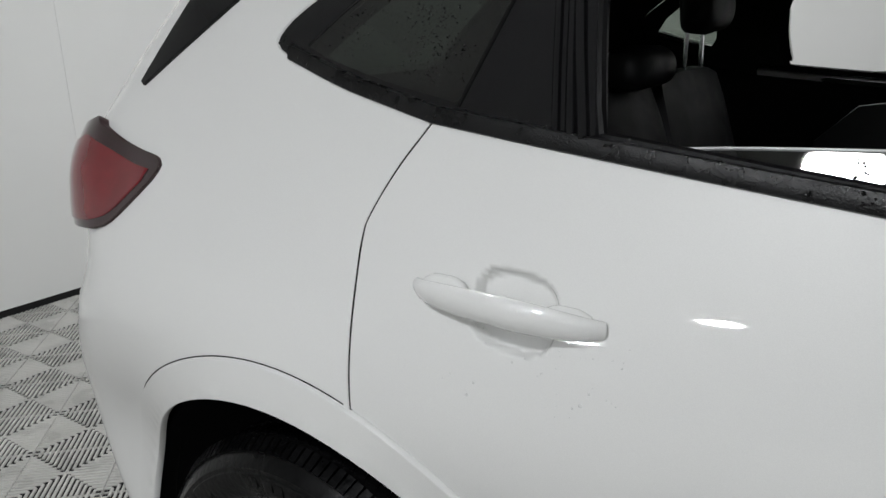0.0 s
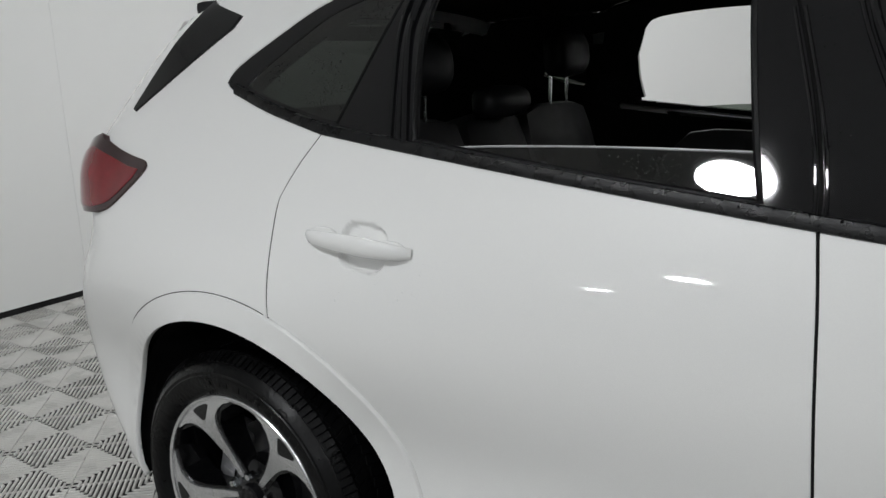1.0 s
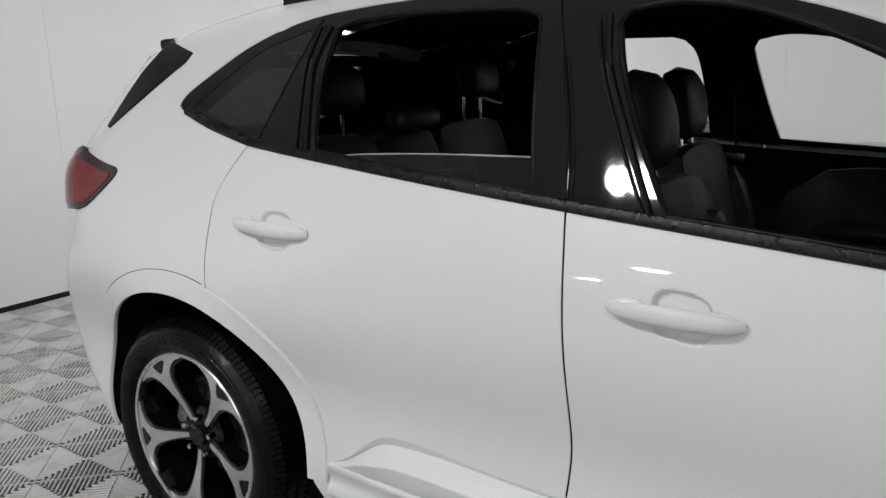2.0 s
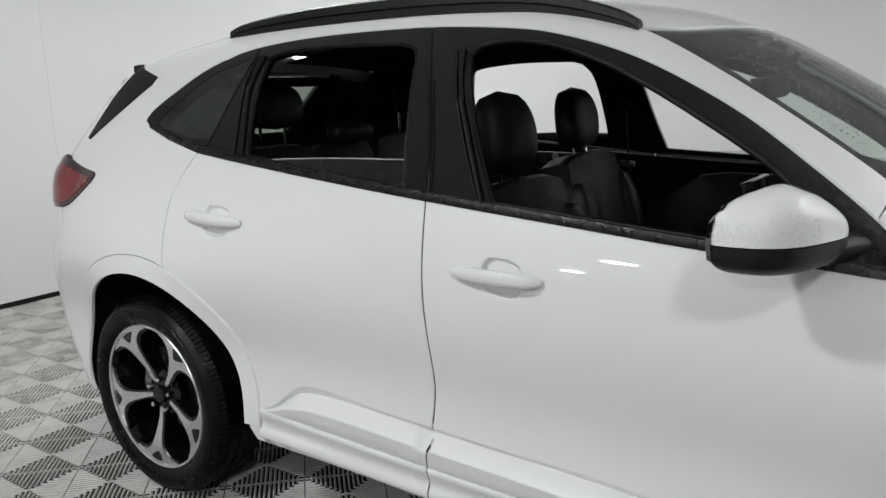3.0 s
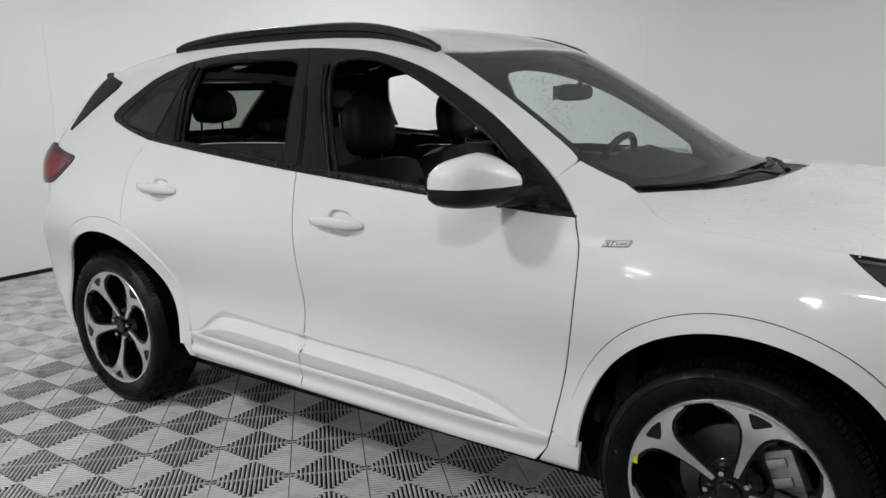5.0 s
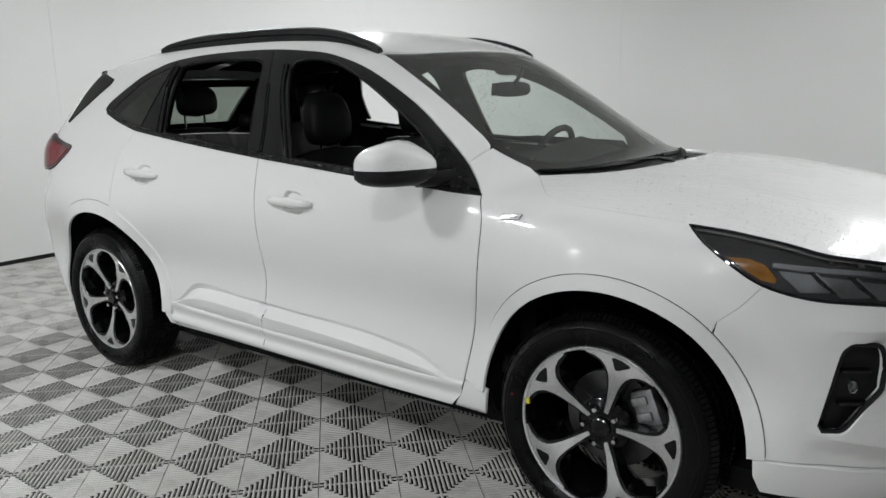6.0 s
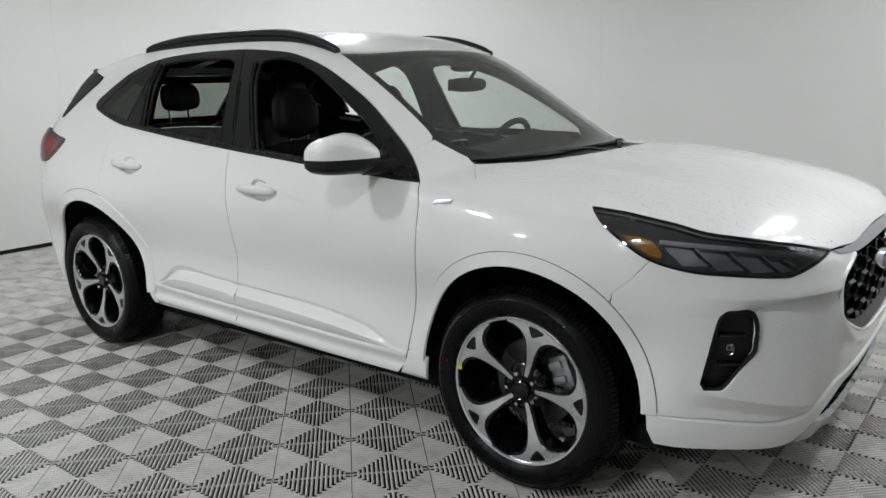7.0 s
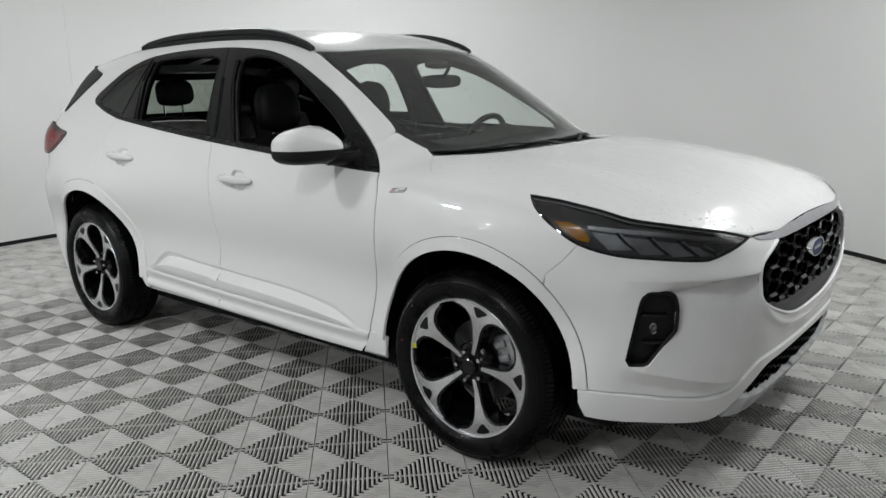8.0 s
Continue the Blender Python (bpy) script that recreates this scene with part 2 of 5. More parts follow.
def sheet(how, outline, holes=(), step=.03, off=0.0, relief=None, gap=.0034, flange=.016, dense=(), extra=None):
    """One piece of skin cut from the solid: vertices, faces, normals. relief(u, v): metres to push out. dense: (u, v, radius, step) of finer spots."""
    outline = shrink(even(np.asarray(outline), step), gap)
    holes = [shrink(even(np.asarray(h), step), -gap if gap else 0) for h in holes]
    lo, hi = outline.min(0), outline.max(0)
    gu, gv = np.meshgrid(np.arange(lo[0], hi[0], step), np.arange(lo[1], hi[1], step))
    grid = np.c_[gu.ravel(), gv.ravel()]
    for u, v, r, s in dense:
        grid = grid[np.hypot(grid[:, 0] - u, (grid[:, 1] - v)) > r]
        du, dv = np.meshgrid(np.arange(-r, r, s), np.arange(-r, r, s))
        spot = np.c_[u + du.ravel(), v + dv.ravel()]
        grid = np.r_[grid, spot[np.hypot(du, dv).ravel() < r - s * .3]]
    if extra is not None:
        far_off = np.min(np.hypot(grid[:, None, 0] - extra[None, ::4, 0], grid[:, None, 1] - extra[None, ::4, 1]), 1) > .012
        grid = np.r_[grid[far_off], extra]
    ok = within(grid, shrink(outline, step * .45))
    for h in holes:
        ok &= ~within(grid, shrink(h, -step * .45))
    rings = [outline] + holes
    pts, edges, base = np.r_[tuple(rings) + (grid[ok],)], [], 0
    for r in rings:
        edges += [(base + i, base + (i + 1) % len(r)) for i in range(len(r))]
        base += len(r)
    cut = geometry.delaunay_2d_cdt([Vector(p) for p in pts], edges, [], 0, 1e-6)
    uv, tris = np.array([tuple(v) for v in cut[0]]), np.array([tuple(f) for f in cut[2]])
    mid = uv[tris].mean(1)
    ok = within(mid, outline)
    for h in holes:
        ok &= ~within(mid, h)
    tris = tris[ok]

    def at(q):
        p = onto(how, q)
        n = normals(p)
        d = off + (relief(q[:, 0], q[:, 1]) if relief else 0)
        return p + n * (d[:, None] if np.ndim(d) else d), n
    p, n = at(uv)
    if relief:
        e = .0015
        du = at(uv + (e, 0))[0] - at(uv - (e, 0))[0]
        dv = at(uv + (0, e))[0] - at(uv - (0, e))[0]
        m = np.cross(du, dv)
        m /= np.maximum(np.linalg.norm(m, axis=1), 1e-12)[:, None]
        n = m * np.sign((m * n).sum(1))[:, None]
    # turn the faces outwards
    a, b, c = p[tris[:, 0]], p[tris[:, 1]], p[tris[:, 2]]
    q = uv[tris]
    area = (q[:, 1, 0] - q[:, 0, 0]) * (q[:, 2, 1] - q[:, 0, 1]) - (q[:, 1, 1] - q[:, 0, 1]) * (q[:, 2, 0] - q[:, 0, 0])
    out = np.sign(((np.cross(b - a, c - a) * n[tris].mean(1)).sum(1) * np.sign(area)).sum())
    flip = area * out < 0
    tris[flip] = tris[flip][:, ::-1]
    verts, faces, nor = [p], [tris], [n]
    if flange:
        # the rim of the piece, folded inwards
        count = {}
        for t in tris:
            for i in range(3):
                k = (t[i], t[(i + 1) % 3])
                count[k] = 1
        rim = [k for k in count if (k[1], k[0]) not in count]
        ids = sorted({i for k in rim for i in k})
        where = {v: j for j, v in enumerate(ids)}
        outw = np.zeros((len(ids), 3))
        for i, j in rim:
            w = np.cross(p[j] - p[i], n[i])
            w /= max(np.linalg.norm(w), 1e-9)
            outw[where[i]] += w
            outw[where[j]] += w
        outw /= np.maximum(np.linalg.norm(outw, axis=1), 1e-9)[:, None]
        q, m = p[ids], n[ids]
        b0, cnt = len(p), len(ids)
        r1 = q - m * .0016 + outw * .0012
        r2 = q - m * flange + outw * .0012
        diag = (m + outw) / np.linalg.norm(m + outw, axis=1)[:, None]
        verts += [r1, r2]
        nor += [diag, outw]
        for i, j in rim:
            i0, j0, i1, j1, i2, j2 = i, j, b0 + where[i], b0 + where[j], b0 + cnt + where[i], b0 + cnt + where[j]
            faces.append(np.array([(i0, i1, j1), (i0, j1, j0), (i1, i2, j2), (i1, j2, j1)]))
    return np.vstack(verts), np.vstack(faces), np.vstack(nor)


def skin(name, pieces, mat, parent, label="", mirror=False):
    """Joins pieces from sheet() to one mesh with exact normals."""
    V, F, N, base = [], [], [], 0
    for v, f, n in pieces:
        V.append(v), F.append(f + base), N.append(n)
        base += len(v)
        if mirror:
            s = np.array((1, -1, 1))
            V.append(v * s + (0, 2 * MID, 0)), F.append(f[:, ::-1] + base), N.append(n * s)
            base += len(v)
    V, F, N = np.vstack(V), np.vstack(F), np.vstack(N)
    me = bpy.data.meshes.new(name)
    me.from_pydata(V.tolist(), [], F.tolist())
    me.materials.append(mat)
    me.polygons.foreach_set("use_smooth", [True] * len(me.polygons))
    me.normals_split_custom_set_from_vertices([tuple(v) for v in N])
    return link(name, me, parent, label)


def twin(ob):
    """The same part on the car's other side."""
    o = ob.copy()
    scene.collection.objects.link(o)
    o.scale = (1, -1, 1)
    o.location.y = 2 * MID - ob.location.y
    for c in ob.children:
        k = c.copy()
        scene.collection.objects.link(k)
        k.parent = o
    return o

# ---- the car's outer form: one smooth solid, from which every panel is cut ----
def spline(xs, ys):
    """A natural cubic spline through a few knots, straight beyond the ends."""
    xs, ys = np.array(xs, float), np.array(ys, float)
    order = np.argsort(xs)
    xs, ys = xs[order], ys[order]
    n, h = len(xs), np.diff(xs)
    A, r = np.eye(n), np.zeros(n)
    for i in range(1, n - 1):
        A[i, i - 1:i + 2] = h[i - 1], 2 * (h[i - 1] + h[i]), h[i]
        r[i] = 6 * ((ys[i + 1] - ys[i]) / h[i] - (ys[i] - ys[i - 1]) / h[i - 1])
    m = np.linalg.solve(A, r)
    s0 = (ys[1] - ys[0]) / h[0] - h[0] * m[1] / 6
    s1 = (ys[-1] - ys[-2]) / h[-1] + h[-1] * m[-2] / 6

    def f(x):
        x = np.asarray(x, float)
        i = np.clip(np.searchsorted(xs, x) - 1, 0, n - 2)
        a, b, d = xs[i + 1] - x, x - xs[i], h[i]
        y = (m[i] * a ** 3 + m[i + 1] * b ** 3) / (6 * d) + (ys[i] / d - m[i] * d / 6) * a + (ys[i + 1] / d - m[i + 1] * d / 6) * b
        y = np.where(x < xs[0], ys[0] + s0 * (x - xs[0]), y)
        return np.where(x > xs[-1], ys[-1] + s1 * (x - xs[-1]), y)
    return f


SIDE = spline((.20, .27, .36, .48, .60, .72, .84, .94, 1.03, 1.11, 1.2, 1.3, 1.4, 1.5, 1.58),
              (.79, .830, .842, .829, .822, .840, .853, .846, .823, .792, .752, .706, .656, .598, .545))
HOOD = spline((2.2, 2.5, 2.8, 3.1, 3.3, 3.45, 3.55, 3.64), (1.120, 1.108, 1.088, 1.052, 1.012, .968, .918, .84))
CABIN = spline((2.55, 2.4, 2.15, 1.9, 1.77, 1.6, 1.3, .9, .4, 0, -.3, -.7), (1.06, 1.145, 1.30, 1.45, 1.52, 1.58, 1.63, 1.65, 1.635, 1.595, 1.54, 1.45))
NOSE = spline((.2, .3, .4, .6, .75, .85, .93), (3.52, 3.575, 3.60, 3.632, 3.632, 3.615, 3.58))
TAIL = spline((.25, .4, .6, .8, .95, 1.05, 1.2, 1.35, 1.5), (-.67, -.786, -.862, -.846, -.798, -.812, -.72, -.565, -.39))


MID = .045                                 # the car's middle line


def solid(x, y, z):
    """Below nought inside the car's outer form."""
    x, y, z = np.asarray(x, float), np.maximum(np.abs(np.asarray(y, float) - MID) - MID, 0), np.asarray(z, float)
    bulge = np.exp(-((z - .80) / .22) ** 2)
    w = SIDE(z) + (.06 * np.exp(-((x + .05) / .55) ** 2) + .06 * np.exp(-((x - 2.72) / .5) ** 2)) * bulge
    yy = np.minimum(y, 1.0)
    top_h = HOOD(x) - .085 * (yy / .8) ** 2.5
    top_c = CABIN(x + 0.35 * yy ** 2 * np.clip((x - .7) / .8, 0, 1)) - .035 * (yy / .55) ** 2
    parts = (y - w, z - (np.maximum(top_h, top_c) + .012 * np.log1p(np.exp(-np.abs(top_h - top_c) / .012))), x - (NOSE(z) - .85 * yy ** 5 - .05 * yy ** 2), (TAIL(z) + (.57 + .13 * np.clip((z - .84) / .2, 0, 1) + .15 * np.clip((z - 1.1) / .18, 0, 1)) * yy ** 5) - x)
    k = .022
    big = np.maximum.reduce(parts)
    return big + k * np.log(sum(np.exp((p - big) / k) for p in parts))


def cast(o, d, lo, hi):
    """Where rays o + r d, from inside to outside, leave the solid."""
    lo, hi = np.full(len(o), float(lo)), np.full(len(o), float(hi))
    for _ in range(34):
        r = (lo + hi) / 2
        inside = solid(*(o + r[:, None] * d).T) < 0
        lo, hi = np.where(inside, r, lo), np.where(inside, hi, r)
    return o + lo[:, None] * d


PIVOT = (2.75, -.2)


def onto(how, uv):
    """Points of the outer form: 'side' by x, z; 'top' by x, y; 'nose' by arc round the front corner, z; 'tail' likewise."""
    uv = np.asarray(uv, float).reshape(-1, 2)
    u, v, n = uv[:, 0], uv[:, 1], len(uv)
    zero, one = np.zeros(n), np.ones(n)
    if how == "side":
        return cast(np.c_[u, zero, v], np.c_[zero, -one, zero], 0, 1.3)
    if how == "top":
        return cast(np.c_[u, v, .6 * one], np.c_[zero, zero, one], 0, 1.5)
    a = u / .8
    return cast(np.c_[PIVOT[0] * one, PIVOT[1] * one, v], np.c_[np.sin(a), -np.cos(a), zero], 0, 1.6)


def normals(p):
    e = 1e-3
    g = np.stack([solid(*(p + e * np.eye(3)[i]).T) - solid(*(p - e * np.eye(3)[i]).T) for i in range(3)], 1)
    return g / np.linalg.norm(g, axis=1)[:, None]

# ---- booth: floor slab, walls, ceiling ----
def wall_line():
    """The booth's plan: straight behind the tail, one great curve round the far side."""
    c, r = (1.0, -.2), 4.15
    bow = [(c[0] + r * math.cos(a), c[1] + r * math.sin(a)) for a in np.radians(np.linspace(8, 164.6, 60))]
    return bow + [(-3.0, .535), (-3.0, -5.6), (-7.0, -5.6), (-7.0, -10.6), (5.3, -10.6), (5.3, .2)]


def booth():
    line = wall_line()
    n = len(line)
    cx, cy = 1.1, -.6

    def away(p, d):
        v = Vector((p[0] - cx, p[1] - cy))
        return p[0] + v.x / v.length * d, p[1] + v.y / v.length * d
    outer = [away(p, .12) for p in line]
    # walls in tall panels, with fine joints
    cuts = [0, 14, 33, 46, 60, 61, 62, 63, 64, 65, n]
    names = ["wall_east", "wall_north_east", "wall_north", "wall_north_west", "wall_joint", "wall_west", "wall_step", "wall_far_west", "wall_south", "wall_south_east"]
    for k in range(len(cuts) - 1):
      for z0, z1 in (((.035, 1.5535), (1.5555, CEILING + .05)) if names[k] == "wall_west" else ((.035, CEILING + .05),)):
        ids = list(range(cuts[k], cuts[k + 1] + 1))
        V, F = [], []
        for j, i in enumerate(ids):
            p, q = np.array(line[i % n]), np.array(outer[i % n])
            if j == 0 or j == len(ids) - 1:
                o = np.array(line[ids[1 if j == 0 else -2] % n])
                p = p + (o - p) / np.linalg.norm(o - p) * .0006
            V += [(*p, z0), (*p, z1), (*q, z0), (*q, z1)]
        for j in range(len(ids) - 1):
            a, b = 4 * j, 4 * j + 4
            F += [(a, b, b + 1, a + 1), (a + 2, a + 3, b + 3, b + 2), (a, a + 2, b + 2, b), (a + 1, b + 1, b + 3, a + 3)]
        e = 4 * (len(ids) - 1)
        F += [(0, 1, 3, 2), (e, e + 2, e + 3, e + 1)]
        # walls from the step onwards are unseen, greyed to darken reflections and bounce
        me = raw(V, F, WALL_UNSEEN if k >= 6 else WALL, True)
        me.set_sharp_from_angle(angle=radians(30))
        link(names[k], me, None, "unseen grey wall panel added to keep reflections dark" if k >= 6 else "smooth white booth wall panel with fine joints", "wall", kind="structure")
    # dark recessed base under the walls
    V, F = [], []
    for i in range(n):
        p, q = away(line[i], .006), away(line[i], .11)
        V += [(*p, -.04), (*p, .036), (*q, -.03), (*q, .036)]
    for i in range(n):
        a, b = 4 * i, 4 * ((i + 1) % n)
        F += [(a, b, b + 1, a + 1), (a + 2, a + 3, b + 3, b + 2), (a + 1, b + 1, b + 3, a + 3)]
    link("baseboard", raw(V, F, BASE), None, "black recessed base strip along the booth wall", "baseboard", kind="structure")
    part("ceiling", box(-7.4, 5.7, -11.0, 4.4, CEILING, CEILING + .1), CEIL, None, "plain white booth ceiling", False, "ceiling", kind="structure")
    return part("floor", box(-7.4, 5.7, -11.0, 4.4, -.10, -.0070), SLAB, None, "dark slab under the grey ribbed plastic tiles", False, "floor", kind="structure")


floor = booth()

# round flush lamps in the ceiling, the added fill lamps built alike
def ceiling_lamp(x, y):
    e = tagged(new("ceiling_lamp"), "round white flush ceiling lamp, lit, in a set with added fill lamps", "lamp", "ceiling lamps")
    part("rim", lathe([(LAMP_RADIUS + .005, -.04), (LAMP_RADIUS + .03, -.04), (LAMP_RADIUS + .03, 0), (LAMP_RADIUS + .005, 0), (LAMP_RADIUS + .005, -.04)], 48), CEIL, e)
    part("diffuser", lathe([(0.001, -.030), (LAMP_RADIUS, -.030), (LAMP_RADIUS, -.004), (0.001, -.004)], 48), GLOW, e, "glowing round diffuser")
    e.matrix_world = Matrix.Translation((x, y, CEILING)) @ Matrix.Rotation(radians(90), 4, "X")
    return e


for lx, ly, watts in LAMPS:
    ceiling_lamp(lx, ly)

# ---- the car ----
car = tagged(new("car"), "white compact SUV with black trim, wet with drops, front windows down", "car")

def flip_y(line):
    """A plan line on the other side, run backwards."""
    return (line * (1, -1) + (0, 2 * MID))[::-1]


RA, FA = (.009, .37), (2.726, .362)          # centres of the wheel openings
R_IN, R_OUT = .438, .498
F_IN, F_OUT = .438, .484

DOOR_R = bend([(.204, 1.203), (.165, 1.142), (.140, 1.085), (.137, 1.055), (.147, .987), (.157, .914), (.165, .842)], 9)
DOOR_M = bend([(1.142, 1.111), (1.158, .99), (1.172, .80), (1.178, .65), (1.171, .555), (1.164, .49), (1.158, .40), (1.159, .34), (1.160, .288)], 8)
DOOR_F = bend([(2.254, 1.032), (2.290, .95), (2.285, .80), (2.243, .60), (2.206, .42), (2.190, .345), (2.150, .29)], 9)
BELT = bend([(2.254, 1.032), (2.06, 1.046), (1.78, 1.063), (1.457, 1.087), (1.142, 1.111), (.777, 1.143), (.418, 1.179), (.204, 1.203)], 6)
DLO_TOP = bend([(-.127, 1.302), (-.121, 1.318), (-.092, 1.346), (.010, 1.411), (.106, 1.465), (.247, 1.515), (.405, 1.541), (.661, 1.556), (1.0, 1.556), (1.288, 1.536), (1.442, 1.508), (1.595, 1.463), (1.735, 1.403), (1.881, 1.322), (2.024, 1.222), (2.149, 1.127), (2.254, 1.032)], 5)
DLO_TIP = bend([(.204, 1.203), (.137, 1.218), (.035, 1.242), (-.063, 1.272), (-.112, 1.288), (-.127, 1.302)], 5)


def split(line, at_x):
    """A line's two halves at x."""
    i = int(np.argmin(np.abs(line[:, 0] - at_x)))
    return line[:i + 1], line[i:]


BELT_F, BELT_R = split(BELT, 1.142)


def smooth(a, b, x):
    t = np.clip((x - a) / (b - a), 0, 1)
    return t * t * (3 - 2 * t)


def narrow(a):
    """The front opening draws in towards the bumper; a in degrees."""
    return .020 * smooth(-60, -25, -a)


def front_arc(r, a0, a1, n):
    a = np.linspace(a0, a1, n)
    q = r - narrow(a)
    return np.c_[FA[0] + q * np.cos(np.radians(a)), FA[1] + q * np.sin(np.radians(a))]


HANDLES = ((.378, 1.004), (1.393, .947))    # hollows behind the handles
# the sill moulding: where the door tucks in, and where the ledge stands out
TUCK = spline((.44, .50, .547, .60, .65, .70, .75, .944, 1.14, 1.31, 1.526, 1.72, 1.88, 2.02, 2.09, 2.2), (.42, .420, .426, .460, .502, .524, .528, .515, .507, .500, .495, .487, .472, .449, .420, .394))
LEDGE = spline((.44, .50, .547, .633, .70, .736, .80, .944, 1.158, 1.313, 1.527, 1.72, 1.898, 2.0, 2.09, 2.2), (.415, .416, .421, .476, .498, .501, .502, .498, .490, .486, .479, .469, .448, .428, .404, .388))
LOWLINE = spline((.5, .66, .81, 1.15, 1.53, 1.9, 2.2), (.412, .408, .404, .395, .388, .380, .378))


def door_relief(u, v):
    """The sill moulding on the doors' lower part and the hollows behind the handles."""
    tuck, ledge, low = TUCK(u), LEDGE(u), LOWLINE(u)
    fade = smooth(.50, .66, u) * (1 - smooth(1.92, 2.14, u))
    deep, proud = -.019 * fade, .019 * fade
    mid = ledge - np.minimum(.043, (ledge - low) * .5)
    t = np.clip((tuck - v) / np.maximum(tuck - ledge, .003), 0, 1)
    r = np.where(v >= ledge, deep * t, 0)
    t = np.clip((ledge - v) / np.maximum(ledge - mid, .003), 0, 1)
    r = np.where((v < ledge) & (v >= mid), deep + (proud - deep) * t ** .8, r)
    t = np.clip((mid - v) / np.maximum(mid - low, .003), 0, 1)
    r = np.where((v < mid) & (v >= low), proud - (proud - .004) * t, r)
    # the sill face below its fine line: a soft hollow, then tucked under
    w = low - v
    r = np.where(v < low, .008 - .014 * smooth(.004, .045, w) + .013 * smooth(.045, .080, w) - .020 * smooth(.086, .115, w), r)
    r = r - .0045 * np.exp(-(w / .0028) ** 2) * smooth(.60, .68, u) * (1 - smooth(2.05, 2.12, u))
    # the bevelled end of the rear door's ledge
    r = r - .016 * smooth(1.105, 1.155, u) * (u < 1.165) * smooth(.435, .455, v) * (v < ledge + .01)
    for x, z in HANDLES:
        q = (np.abs(u - x) / .057) ** 3 + (np.abs(v - z + .10 * (u - x)) / .045) ** 3
        r = r - .016 * smooth(0, 1, np.clip((1 - q) / .42, 0, 1))
    return r


us = np.arange(.45, 2.2, .0065)
mids = LEDGE(us) - np.minimum(.043, (LEDGE(us) - LOWLINE(us)) * .5)
CREASE = np.vstack([np.c_[us, TUCK(us) + d] for d in (.003, 0, -.004)] + [np.c_[us, LEDGE(us) + d] for d in (.0025, 0, -.0025, -.012)] + [np.c_[us, mids + d] for d in (.003, 0, -.003, -.014)] + [np.c_[us, LOWLINE(us) + d] for d in (.005, .0025, 0, -.0025, -.005, -.02, -.04, -.06, -.078, -.09)])
rear_door = skin("rear_door", [sheet("side", loop(DOOR_R, arc(*RA, R_OUT, 71.5, -9.5, 30), [(.535, .288)], DOOR_M[::-1], BELT_R[1:-1]), step=.02, relief=door_relief, gap=.0036, dense=[(*HANDLES[0], .078, .0048)], extra=CREASE)], PAINT, car, "white rear door with a sill moulding")
front_door = skin("front_door", [sheet("side", loop(DOOR_M, DOOR_F[::-1], BELT_F[1:-1]), step=.02, relief=door_relief, gap=.0036, dense=[(*HANDLES[1], .078, .0048)], extra=CREASE)], PAINT, car, "white front door with a sill moulding")

# quarter panel with the pillars and the roof's edge, one pressing
TOP_LINE = np.array([(x, -.60) for x in np.linspace(-.25, .20, 12)])
TOP_XZ = onto("top", TOP_LINE)[:, (0, 2)]
DLO_A, DLO_B = DLO_TOP[DLO_TOP[:, 0] <= .20], DLO_TOP[DLO_TOP[:, 0] >= .20]
TAIL_LINE = np.array([(float(TAIL(z)) + .05 + .03 * max(0, z - 1.1), z) for z in np.linspace(1.44, .42, 26)])
quarter_loop = loop(DLO_TIP, DLO_A[1:], TOP_XZ[::-1], TAIL_LINE, [(-.50, .36)], arc(*RA, R_OUT - .03, 183, 73, 30), DOOR_R[::-1] - (.003, 0))
EDGE_XY = onto("side", DLO_B)[:, :2]
A_SEAM = 2.150
YA = float(np.interp(A_SEAM, EDGE_XY[:, 0], EDGE_XY[:, 1]))
EDGE_A = EDGE_XY[EDGE_XY[:, 0] < A_SEAM]
WS_EDGE = bend([(1.60, -.533), (1.72, -.548), (1.92, -.562), (2.11, -.585), (2.164, -.604)], 5)
roof_edge_loop = loop(TOP_LINE, EDGE_A[1:], [(A_SEAM - .004, YA), (2.160, -.608)], WS_EDGE[::-1][1:], [(1.5, -.515), (1.2, -.505), (.6, -.505), (.1, -.505), (-.25, -.50)])
quarter = skin("quarter_panel", [sheet("side", quarter_loop, step=.025, gap=0), sheet("top", roof_edge_loop, step=.02, gap=0)], PAINT, car, "white quarter panel with roof side and pillars")
twin(quarter)

# dark glossy window surround, with openings
REAR_OPEN = loop(bend([(.436, 1.198), (.412, 1.30), (.396, 1.40), (.402, 1.497)], 4), bend([(.425, 1.504), (.475, 1.512), (.66, 1.520), (.92, 1.516)], 4), bend([(.967, 1.504), (.992, 1.482), (1.012, 1.38), (1.042, 1.23), (1.064, 1.140)], 4), bend([(1.05, 1.138), (.75, 1.163), (.45, 1.196)], 4))
FRONT_OPEN = loop(bend([(1.340, 1.115), (1.268, 1.24), (1.205, 1.37), (1.172, 1.47)], 4), bend([(1.19, 1.496), (1.29, 1.505), (1.42, 1.485), (1.565, 1.434), (1.70, 1.370), (1.803, 1.314), (1.88, 1.270), (1.95, 1.226), (2.03, 1.165)], 4), [(2.035, 1.075)], bend([(2.0, 1.068), (1.7, 1.088), (1.36, 1.113)], 4))
QG = loop(bend([(-.055, 1.298), (.002, 1.345), (.08, 1.400), (.155, 1.445), (.31, 1.494)], 4), bend([(.318, 1.47), (.285, 1.365), (.240, 1.236)], 4), bend([(.228, 1.229), (.103, 1.253), (-.02, 1.283)], 4))
B_CUT = bend([(1.142, 1.111), (1.135, 1.18), (1.10, 1.32), (1.015, 1.556)], 5)
DLO_REAR = DLO_TOP[(DLO_TOP[:, 0] < 1.015)]
